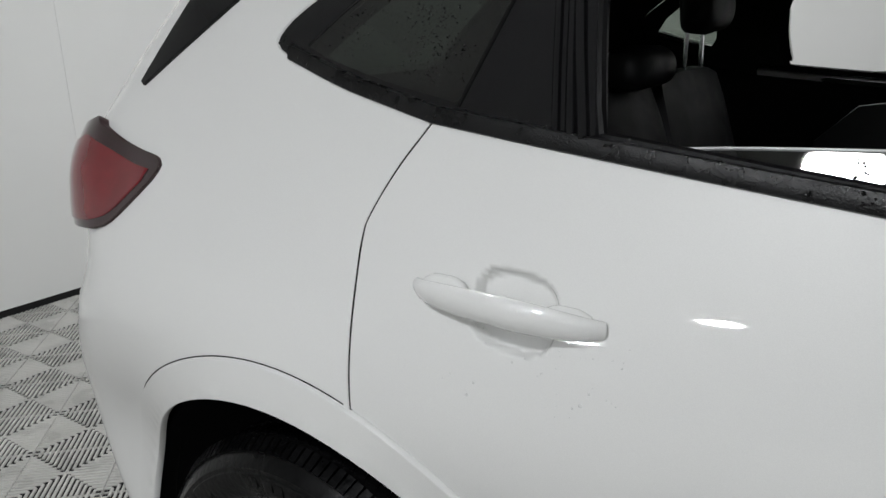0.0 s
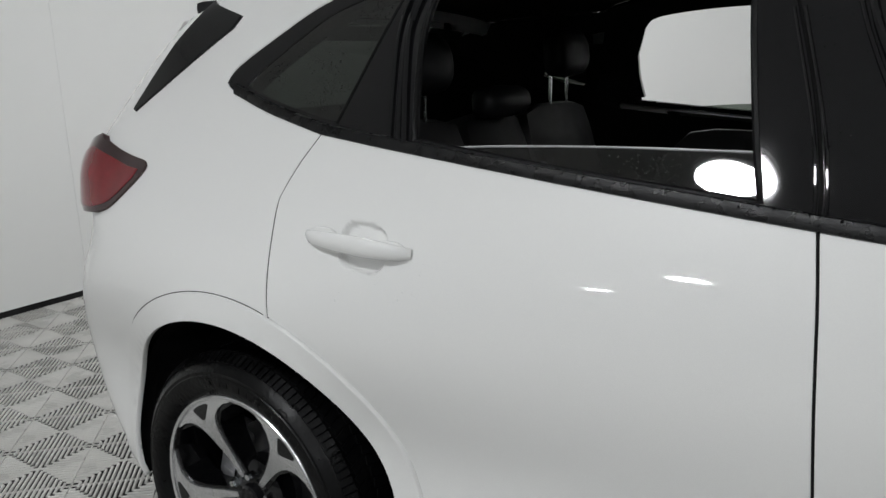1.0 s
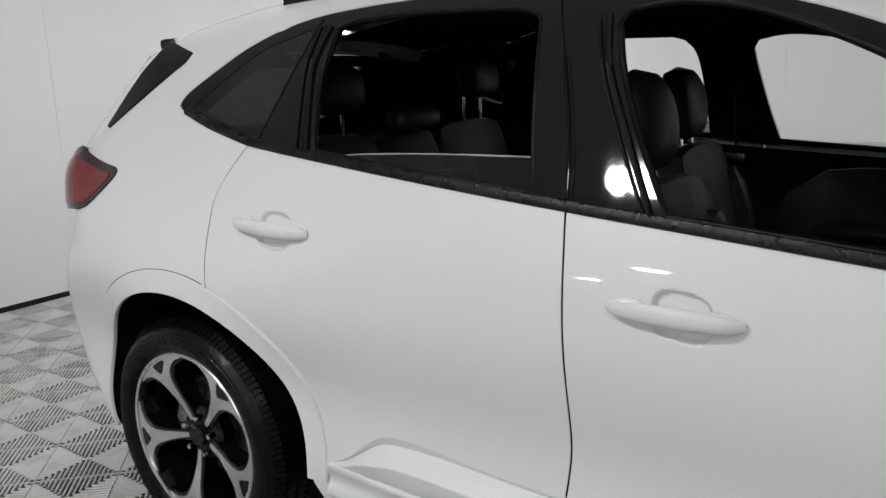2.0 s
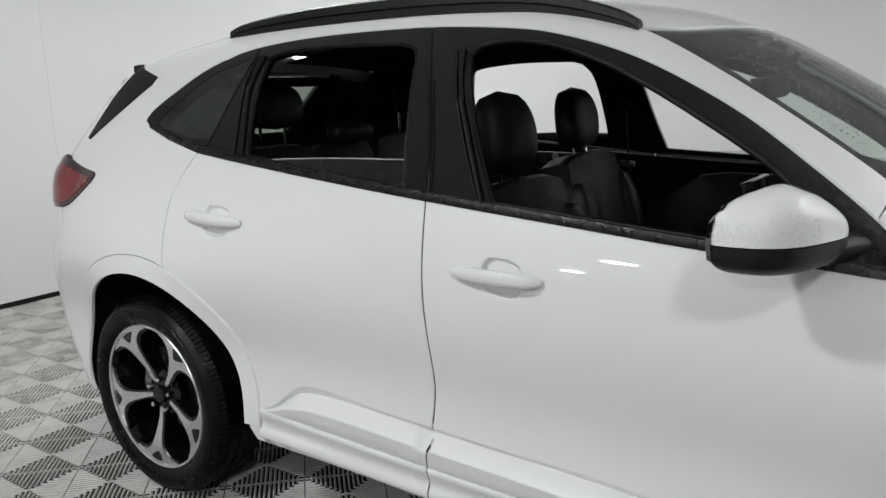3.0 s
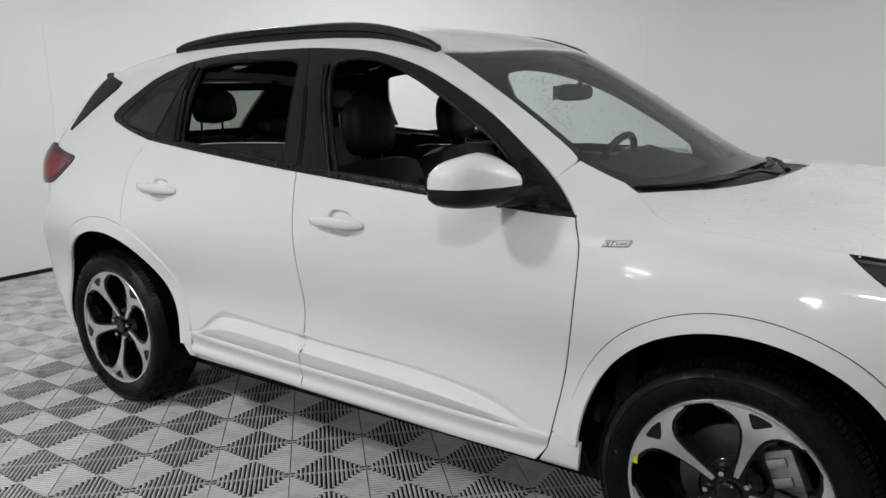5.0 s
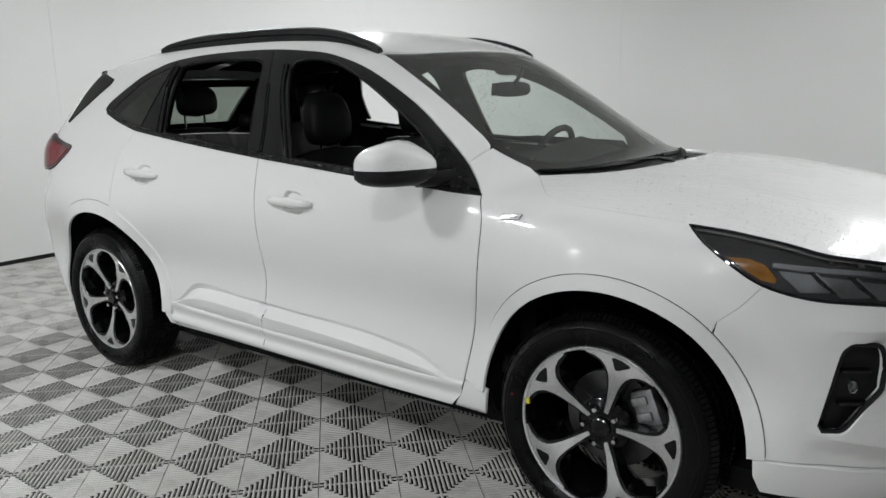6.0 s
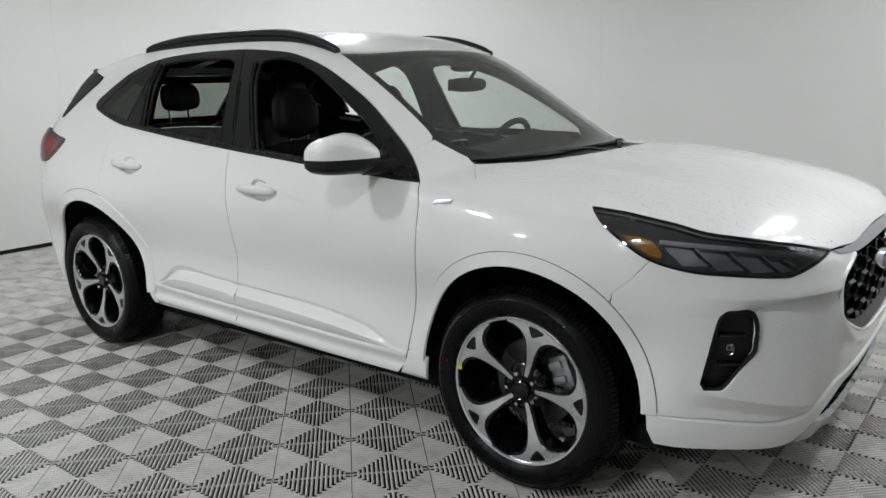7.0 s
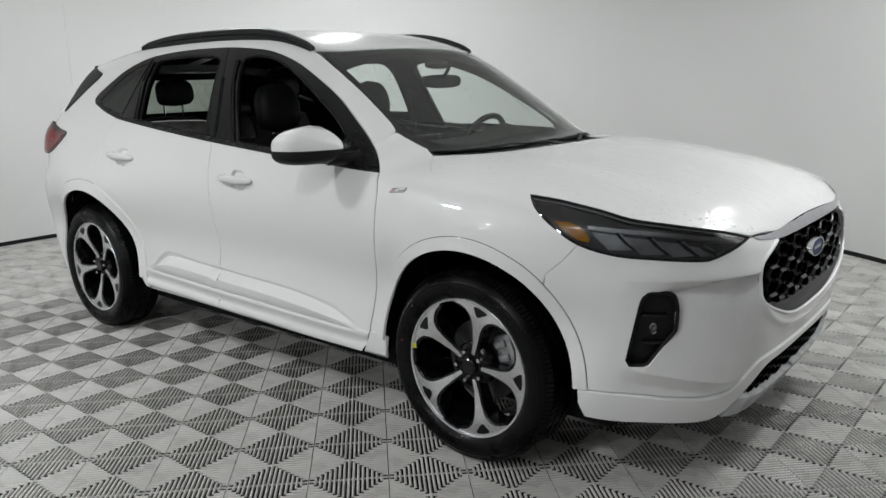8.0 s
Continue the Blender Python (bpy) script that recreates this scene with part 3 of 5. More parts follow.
DLO_FRONT = DLO_TOP[(DLO_TOP[:, 0] > 1.015)]
def crown(side):
    """A slight roundness across the glossy door pillar."""
    def f(u, v):
        c = np.interp(v, B_CUT[:, 1], B_CUT[:, 0]) + (-.045 if side < 0 else .055)
        return .0011 * np.clip(1 - ((u - c) / .055) ** 2, 0, 1)
    return f


skin("rear_window_surround", [sheet("side", loop(B_CUT, DLO_REAR[::-1], DLO_TIP[::-1], BELT_R[::-1]), [REAR_OPEN, QG], .014, off=-.003, relief=crown(-1))], GLOSS_BLACK, car, "gloss black rear window frame")
skin("front_window_surround", [sheet("side", loop(B_CUT[::-1], BELT_F[::-1], DLO_FRONT[::-1]), [FRONT_OPEN], .014, off=-.003, relief=crown(1))], GLOSS_BLACK, car, "gloss black front window frame")
# the far side's frame, whose openings reach farther back
REAR_FAR = loop(bend([(.305, 1.165), (.292, 1.26), (.296, 1.34)], 4), bend([(.34, 1.44), (.40, 1.480), (.62, 1.500), (.86, 1.498)], 4), bend([(.90, 1.487), (.935, 1.44), (.95, 1.33), (.958, 1.125)], 4), bend([(.92, 1.118), (.62, 1.140), (.33, 1.162)], 4))
FRONT_FAR = loop(bend([(1.208, 1.090), (1.170, 1.22), (1.138, 1.36), (1.126, 1.44)], 4), bend([(1.15, 1.478), (1.25, 1.492), (1.40, 1.472), (1.565, 1.420), (1.70, 1.355), (1.83, 1.278), (1.95, 1.202), (2.03, 1.142)], 4), [(2.035, 1.065)], bend([(2.0, 1.058), (1.7, 1.074), (1.24, 1.088)], 4))
QG_FAR = QG - (.105, 0)
far_frame = skin("far_window_surround", [sheet("side", loop(DLO_TIP[::-1], BELT[::-1][1:], DLO_TOP[::-1][1:-1]), [REAR_FAR, FRONT_FAR, QG_FAR[QG_FAR[:, 0] > -.1]], .02, off=-.003)], GLOSS_BLACK, car, "gloss black window frame of the far doors")
far_frame.scale, far_frame.location.y = (1, -1, 1), 2 * MID
quarter_glass = skin("quarter_glass", [sheet("side", QG, (), .03, off=-.006, gap=-.004, flange=0)], PRIVACY, car, "dark tinted fixed quarter glass with drops")
far_quarter = twin(quarter_glass)
far_quarter.location.x = -.105
far_quarter.data = quarter_glass.data.copy()
far_quarter.data.materials[0] = REAR_TINT

# fender: side, and the top between door, windscreen and bonnet
HOOD_SIDE = bend([(2.345, -.590), (2.40, -.665), (2.456, -.735), (2.52, -.775), (2.60, -.790), (2.758, -.789), (2.934, -.779)], 5)
def nose_to_xz(line):
    return onto("nose", line)[:, (0, 2)]
HL_LOW = bend([(.248, .993), (.298, .957), (.36, .915), (.445, .865), (.551, .836), (.662, .826), (.80, .817), (.835, .822), (.90, .842), (.985, .869)], 5)
HL_TOP = bend([(.248, .993), (.32, .988), (.404, .980), (.528, .961), (.612, .941), (.70, .928), (.759, .919), (.88, .897), (.985, .869)], 5)
HL_AT = float(np.interp(-.962, -HL_LOW[:, 1], HL_LOW[:, 0]))     # where the wing's two sheets meet the lamp
BORDER = np.c_[np.linspace(2.2915, float(nose_to_xz([(HL_AT, .962)])[0, 0]), 24), np.full(24, .962)]
BORDER_XY = onto("side", BORDER)[:, :2]
hl_side = nose_to_xz(HL_LOW[HL_LOW[:, 0] < .445])
BUMPER_CUT = nose_to_xz(np.array([(.445, .865), (.39, .806), (.335, .757)]))
fender_side = loop(DOOR_F[(DOOR_F[:, 1] < .955) & (DOOR_F[:, 1] > .388)][::-1] + (.003, 0), BORDER, hl_side[(hl_side[:, 1] < .955)], BUMPER_CUT, front_arc(F_OUT - .007, 48.6, 177.4, 34))
fender_top = loop(BORDER_XY, onto("nose", HL_LOW[HL_LOW[:, 1] > .965][::-1])[:, :2], HOOD_SIDE[::-1], [(2.30, -.570), (2.20, -.597), (2.168, -.604), (A_SEAM, YA)], EDGE_XY[EDGE_XY[:, 0] > A_SEAM], onto("side", DOOR_F[DOOR_F[:, 1] > .968])[1:, :2] + (.003, 0))
fender = skin("fender", [sheet("side", fender_side, step=.025, gap=0), sheet("top", fender_top, step=.025, gap=0)], PAINT, car, "white front wing")
twin(fender)

# rocker end pieces in front of and behind the doors
def end_tuck(u, v):
    """Turns in towards the foot like the door mouldings."""
    return .004 - .018 * smooth(.086, .115, .385 - v)


sill_front = skin("sill_end", [sheet("side", loop([(2.205, .3905), (2.194, .345), (2.161, .291), (2.286, .284), (2.296, .380)]), step=.02, gap=.0008, relief=end_tuck)], PAINT, car, "white sill end piece")
sill_rear = skin("sill_end", [sheet("side", loop([(.448, .418), (.497, .418), (.507, .36), (.527, .304), (.490, .306), (.457, .345)]), step=.02, relief=end_tuck)], PAINT, car, "white sill end piece")
twin(sill_rear)
twin(sill_front)


def lean_back(ob):
    """The far side's waist line falls a little towards the tail."""
    ob.rotation_euler.y, ob.location.x, ob.location.z = -.0188, .021, -.0376


lean_back(twin(rear_door)), lean_back(twin(front_door))

# wheel arch bands
def arch_band(c, line, r0, r1, a0, a1, name):
    def lift(u, v):
        d = np.hypot(u - c[0], v - c[1])
        if c is FA:
            d = d + narrow(np.degrees(np.arctan2(v - c[1], u - c[0])))
        return .011 - .004 * smooth(r0, r1, d) + .004 * np.exp(-((d - r0) / .012) ** 2)
    return skin(name, [sheet("side", loop(line(r1, a0, a1, 50), line(r0, a1, a0, 50)), step=.02, relief=lift, gap=.002, flange=.014)], PAINT, car, "white wheel arch band")


twin(arch_band(RA, functools.partial(arc, *RA), R_IN, R_OUT, -2, 192, "rear_arch_band"))
twin(arch_band(FA, front_arc, F_IN, F_OUT, 2, 179, "front_arch_band"))

# bonnet
hood_front = onto("nose", HL_TOP)[:, :2]
GRILLE_TOP = bend([(.985, .868), (1.06, .867), (1.16, .860), (1.30, .868), (1.4815, .873)], 5)
hood_nose = onto("nose", GRILLE_TOP)[:, :2]
HOOD_BACK = bend([(2.345, -.590), (2.42, -.535), (2.52, -.465), (2.59, -.36), (2.64, -.2), (2.65, 0)], 5)
def mirrored(line):
    return np.r_[line, flip_y(line)[1:]]
half = np.r_[HOOD_SIDE, hood_front[1:], hood_nose[1:]]
def hood_relief(u, v):
    d = np.abs(v) - (.50 - .10 * (3.5 - u))
    return .006 * smooth(-.10, .02, -d) * smooth(2.6, 2.9, u)
hood_loop = loop(half[:-1], flip_y(half)[:-1], mirrored(HOOD_BACK)[::-1][1:-1])
skin("bonnet", [sheet("top", hood_loop, step=.03, relief=hood_relief)], WET_PAINT, car, "white bonnet wet with drops")

# roof between the rails, windscreen
ROOF_SIDE = np.array([(-.25, -.50), (.1, -.503), (.6, -.503), (1.2, -.503), (1.5, -.512), (1.585, -.527)])
HEADER = bend([(1.60, -.531), (1.68, -.40), (1.73, -.2), (1.745, .0)], 5)
roof_half = np.r_[ROOF_SIDE, HEADER]
skin("roof", [sheet("top", loop(roof_half[:-1], flip_y(roof_half)), step=.04)], WET_PAINT, car, "white roof, wet")
WS_BASE = bend([(2.164, -.604), (2.25, -.590), (2.345, -.555), (2.43, -.46), (2.49, -.3), (2.51, 0)], 5)
ws_half = np.r_[HEADER[::-1], WS_EDGE[1:], WS_BASE[1:]]
ws_loop = loop(ws_half, flip_y(ws_half)[1:-1])
skin("windscreen", [sheet("top", ws_loop, step=.05, off=-.004, flange=0)], SHIELD, car, "clear windscreen with water drops")
# black printed border of the windscreen
inner = np.r_[bend([(1.80, 0), (1.785, -.2), (1.74, -.38), (1.69, -.485)], 5), bend([(1.71, -.50), (1.92, -.522), (2.11, -.545), (2.19, -.555)], 5), bend([(2.25, -.535), (2.34, -.45), (2.395, -.3), (2.415, 0)], 5)]
skin("windscreen_border", [sheet("top", ws_loop, [loop(inner, flip_y(inner)[1:-1])], .05, off=-.007, flange=0)], GLOSS_BLACK, car, "black printed windscreen edge")
# cowl below the windscreen
cowl_loop = loop(WS_BASE[6:], flip_y(WS_BASE[6:])[1:], flip_y(HOOD_BACK)[::-1][1:], HOOD_BACK[::-1][1:])
skin("cowl", [sheet("top", cowl_loop, step=.04, off=-.02, gap=-.004, flange=.03)], COWL, car, "black plastic scuttle panel with drops")

# front bumper, lower valance, grilles
GRILLE = bend([(1.4815, .862), (1.30, .858), (1.18, .850), (1.125, .838)], 5)
GRILLE_L = bend([(1.125, .838), (1.035, .80), (1.005, .765), (1.005, .70), (1.018, .665), (1.06, .634), (1.14, .598), (1.236, .567), (1.34, .550), (1.4815, .545)], 5)
LOW = bend([(.452, .378), (.597, .377), (.74, .362), (.85, .352), (.93, .362), (.99, .40), (1.05, .438), (1.12, .447), (1.25, .445), (1.4815, .440)], 5)
FOG = loop(bend([(.598, .495), (.612, .58), (.632, .69), (.650, .718)], 4), bend([(.66, .722), (.712, .718), (.728, .70), (.735, .66), (.733, .60)], 4), bend([(.728, .59), (.695, .54), (.665, .49), (.650, .478)], 4), [(.608, .476)])
P_ARCH = onto("side", front_arc(F_OUT - .006, 3, 48, 24))
NOSE_ARCH = np.c_[.8 * np.arctan2(P_ARCH[:, 0] - PIVOT[0], PIVOT[1] - P_ARCH[:, 1]), P_ARCH[:, 2]]


CHEEK_TOP = spline((.60, .725, .812, .92, 1.03), (.700, .716, .731, .746, .752))
CHEEK_LIP = spline((.56, .60, .669, .752, .843, .927, 1.0), (.474, .468, .456, .439, .418, .404, .400))


def bumper_relief(u, v):
    """The ledge under the headlamp, the hollow cheek beside the fog lamp and the lip below it."""
    top, lip = CHEEK_TOP(u), CHEEK_LIP(u)
    far = smooth(.655, .775, u) * (1 - smooth(.93, 1.03, u))
    lipped = smooth(.56, .66, u) * (1 - smooth(.90, 1.0, u))
    ridge = .757
    r = .010 * smooth(.82, ridge, v) * smooth(.50, .66, u) * (1 - smooth(.95, 1.06, u)) * (v >= ridge)
    t = np.clip((ridge - v) / np.maximum(ridge - top, .004), 0, 1)
    out = .010 * smooth(.50, .66, u) * (1 - smooth(.95, 1.06, u))
    r = np.where((v < ridge) & (v >= top), out * (1 - t) - .036 * far * t, r)
    t = np.clip((top - v) / np.maximum(top - lip, .01), 0, 1)
    r = np.where((v < top) & (v >= lip), -.036 * far * (1 - t) ** 1.3 + .013 * lipped * t ** 2, r)
    t = np.clip((lip - v) / .05, 0, 1)
    r = np.where(v < lip, .013 * lipped * (1 - 1.7 * t), r)
    rim = .008 * np.exp(-((np.hypot((u - 1.461) / 1.0, (v - .70) / .44) - .44) / .03) ** 2)
    return r + rim


bu = np.arange(.56, 1.04, .007)
CHEEK = np.vstack([np.c_[bu, np.full(len(bu), v)] for v in (.761, .757, .753)] + [np.c_[bu, CHEEK_TOP(bu) + d] for d in (.003, 0, -.003)] + [np.c_[bu, CHEEK_LIP(bu) + d] for d in (.008, .003, 0, -.003, -.012)])
CHEEK = CHEEK[~within(CHEEK, shrink(even(FOG, .02), -.012))]
half_bumper = loop(HL_LOW[HL_LOW[:, 0] >= .444], GRILLE_TOP[(GRILLE_TOP[:, 0] > .99) & (GRILLE_TOP[:, 0] < 1.12)], GRILLE_L, LOW[::-1], NOSE_ARCH, [(.335, .757), (.39, .806)])
skin("front_bumper", [sheet("nose", half_bumper, [FOG], .014, relief=bumper_relief, extra=CHEEK)], PAINT, car, "white front bumper with drops", mirror=True)
LG = bend([(1.4815, .415), (1.23, .412), (1.13, .408), (1.06, .375), (.985, .325)], 5)
LG_LOW = bend([(.985, .325), (1.08, .305), (1.2, .292), (1.4815, .285)], 4)
VAL_LOW = bend([(.985, .325), (.93, .283), (.865, .264), (.692, .276), (.56, .278), (.478, .283)], 5)
valance = loop(LOW, LG, VAL_LOW[1:], [(.455, .33)])
skin("lower_valance", [sheet("nose", valance, step=.02, off=.008, flange=.03)], PAINT, car, "white lower bumper band", mirror=True)
lip_loop = loop(LG_LOW, [(1.4815, .235), (1.2, .238), (1.02, .252), (.93, .268)])
skin("skid_lip", [sheet("nose", lip_loop, step=.03, off=.012, gap=0, flange=.06)], LAMP_GREY, car, "silver grey lower front lip", mirror=True)
skin("grille_back", [sheet("nose", loop(np.r_[GRILLE, GRILLE_L[1:]]), step=.05, off=-.05, gap=-.01, flange=0)], UNDER, car, "black grille void", mirror=True)
skin("lower_grille_back", [sheet("nose", loop(LG, LG_LOW[1:]), step=.05, off=-.03, gap=-.01, flange=0)], UNDER, car, "black lower intake", mirror=True)
pocket = skin("fog_pocket", [sheet("nose", FOG, step=.02, off=-.03, gap=-.004, flange=0)], MATT_BLACK, car, "black fog lamp pocket")

twin(pocket)

# headlamps
hl_loop = loop(HL_TOP, HL_LOW[::-1][1:-1])
headlamp = skin("headlamp", [sheet("nose", hl_loop, step=.025, off=-.03, gap=-.003, flange=0)], LAMP_HOUSE, car, "dark headlamp with amber reflector")
skin("lens", [sheet("nose", hl_loop, step=.025, off=-.002, gap=.001, flange=.01)], LENS, headlamp, "clear headlamp lens")
skin("amber_reflector", [sheet("nose", np.array([(.348, .943), (.412, .945), (.452, .926), (.484, .884), (.478, .866), (.440, .874), (.395, .902)]), step=.02, off=-.022, flange=0)], AMBER, headlamp, "amber side reflector")

# tail lamps
TL = loop(bend([(-.325, 1.108), (-.340, 1.119), (-.390, 1.127), (-.442, 1.138), (-.512, 1.158)], 4), bend([(-.525, 1.168), (-.60, 1.135), (-.655, 1.07), (-.62, 1.005), (-.54, .985)], 4), bend([(-.475, .990), (-.422, 1.010), (-.349, 1.073), (-.328, 1.098)], 4))
RED = loop(bend([(-.352, 1.098), (-.40, 1.104), (-.47, 1.120), (-.54, 1.135)], 4), bend([(-.60, 1.110), (-.638, 1.06), (-.61, 1.015), (-.545, .998)], 4), bend([(-.482, 1.003), (-.430, 1.022), (-.364, 1.078)], 4))


def lamp_bulge(u, v):
    return .006 + .017 * smooth(-.40, -.58, u)


tail = skin("tail_lamp", [sheet("side", TL, step=.014, relief=lamp_bulge, gap=0, flange=.05)], DARK_LENS, car, "dark smoked tail lamp")
skin("red_lens", [sheet("side", RED, step=.014, off=.003, relief=lamp_bulge, gap=0, flange=.01)], RED_LENS, tail, "red lens")
twin(tail)
# dark fin beside the rear window
FIN = loop([(-.272, 1.484), (-.140, 1.447)], bend([(-.158, 1.420), (-.218, 1.380), (-.345, 1.292), (-.432, 1.231)], 4), bend([(-.440, 1.236), (-.408, 1.292), (-.350, 1.39)], 4))
fin = skin("spoiler_fin", [sheet("side", FIN, step=.02, off=.006, gap=0, flange=.02)], GLOSS_BLACK, car, "black fin beside the rear window")
twin(fin)

# rear face of the tailgate
gu, gv = np.meshgrid(np.linspace(-.60, .69, 14), np.linspace(.42, 1.448, 24))
RX = np.array([TAIL(v) + .05 + .03 * max(0, v - 1.1) - .04 * (1 - ((u - MID) / .645) ** 2) for u, v in zip(gu.ravel(), gv.ravel())])
V = np.c_[RX, gu.ravel(), gv.ravel()]
F = [(r * 14 + c, r * 14 + c + 1, (r + 1) * 14 + c + 1, (r + 1) * 14 + c) for r in range(23) for c in range(13) if not (gv[r, 0] > 1.12 and gv[r, 0] < 1.42 and 1 < c < 11)]
link("tailgate", raw(V, F, PAINT, True), car, "white tailgate")
keep = np.array([(TAIL(z) + .062 + .03 * max(0, z - 1.1) - .04 * (1 - ((y - MID) / .645) ** 2), y, z) for z in np.linspace(1.09, 1.475, 8) for y in np.linspace(-.44, .53, 10)])
link("rear_window", raw(keep, [(r * 10 + q, r * 10 + q + 1, (r + 1) * 10 + q + 1, (r + 1) * 10 + q) for r in range(7) for q in range(9)], REAR_TINT, True), car, "green tinted rear window")

SPOILER = np.array([(-.25, -.60), (-.280, -.585), (-.298, -.50), (-.31, -.30), (-.315, .0)])
skin("roof_spoiler", [sheet("top", loop(SPOILER, flip_y(SPOILER)[1:]), step=.03, off=.002, gap=.001, flange=.09)], PAINT, car, "white roof spoiler")

F2 = [(r * 14 + c, r * 14 + c + 1, (r + 1) * 14 + c + 1, (r + 1) * 14 + c) for r in range(23) for c in range(13) if not (1.14 < gv[r, 0] < 1.40 and 1 < c < 11)]
link("tailgate_lining", raw(V + (.03, 0, 0), F2, FABRIC, True), car, "dark tailgate lining")

# dark inner shell that backs the skin, with window openings and floor
def shell(name, pieces, mat, label, mirror=True):
    return skin(name, pieces, mat, car, label, mirror)


shell_low = loop([(-.68, .50), (-.52, .42)], arc(*RA, R_IN + .01, 178, 2, 30), [(.50, .24), (2.31, .24)], arc(*FA, R_IN + .01, 178, 2, 30), [(3.20, .30), (3.22, .80), (3.0, .93), (2.30, .98)], (BELT - (0, .012)), DLO_TIP - (0, .012), [(-.35, 1.25), (-.55, 1.1), (-.70, .9)])
inner_panel = shell("inner_panel", [sheet("side", shell_low, step=.06, off=-.045, gap=0, flange=0)], UNDER, "dark inner body", False)
far_inner = twin(inner_panel)
lean_back(far_inner)
far_inner.location.z += .012
DLO_ALL = loop(DLO_TIP[::-1], BELT[::-1], DLO_TOP[::-1])
shell("window_lining", [sheet("side", loop(DLO_ALL), [shrink(even(REAR_OPEN, .03), -.022), shrink(even(FRONT_OPEN, .03), -.022), QG], .05, off=-.045, gap=0, flange=0)], FABRIC, "dark pillar lining", False)
far_lining = shell("window_lining", [sheet("side", loop(DLO_ALL), [REAR_FAR, FRONT_FAR, loop([(-.085, 1.272), (-.04, 1.33), (.04, 1.385), (.11, 1.425), (.20, 1.44), (.185, 1.40), (.115, 1.395), (.10, 1.27), (.085, 1.25), (.0, 1.262)])], .05, off=-.045, gap=0, flange=0)], FABRIC, "dark pillar lining", False)
far_lining.scale, far_lining.location.y = (1, -1, 1), 2 * MID
twin(shell("pillar_lining", [sheet("side", loop(DLO_TIP, DLO_A[1:], TOP_XZ[::-1], TAIL_LINE[TAIL_LINE[:, 1] > .95], [(.2, .95)]), step=.05, off=-.03, gap=0, flange=0)], FABRIC, "dark rear pillar lining", False))
shell("roof_side_lining", [sheet("top", roof_edge_loop, step=.05, off=-.022, gap=0, flange=0)], FABRIC, "dark roof side lining")
shell("roof_lining", [sheet("top", loop([(-.305, 0), (-.29, -.50), (-.25, -.55), (.6, -.55), (1.2, -.55), (1.58, -.54), (1.9, -.56), (2.12, -.60), (2.10, -.52), (1.75, -.47), (1.76, 0)]), step=.06, off=-.05, gap=0, flange=0)], FABRIC, "dark headlining")
part("underfloor", box(-.55, 3.2, -.68, .74, .19, .26), UNDER, car, "dark underfloor", False)


def wheel_house(c, rim_y, name):
    bm = lathe([(R_IN + .010, rim_y), (R_IN + .02, -.60), (R_IN - .02, -.52), (.02, -.52)], 40, radians(-12), radians(204))
    ob = part(name, bm, UNDER, car, "black wheel housing")
    ob.location = (c[0], 0, c[1])
    return ob


twin(wheel_house(RA, -.835, "rear_wheel_housing")), twin(wheel_house(FA, -.79, "front_wheel_housing"))


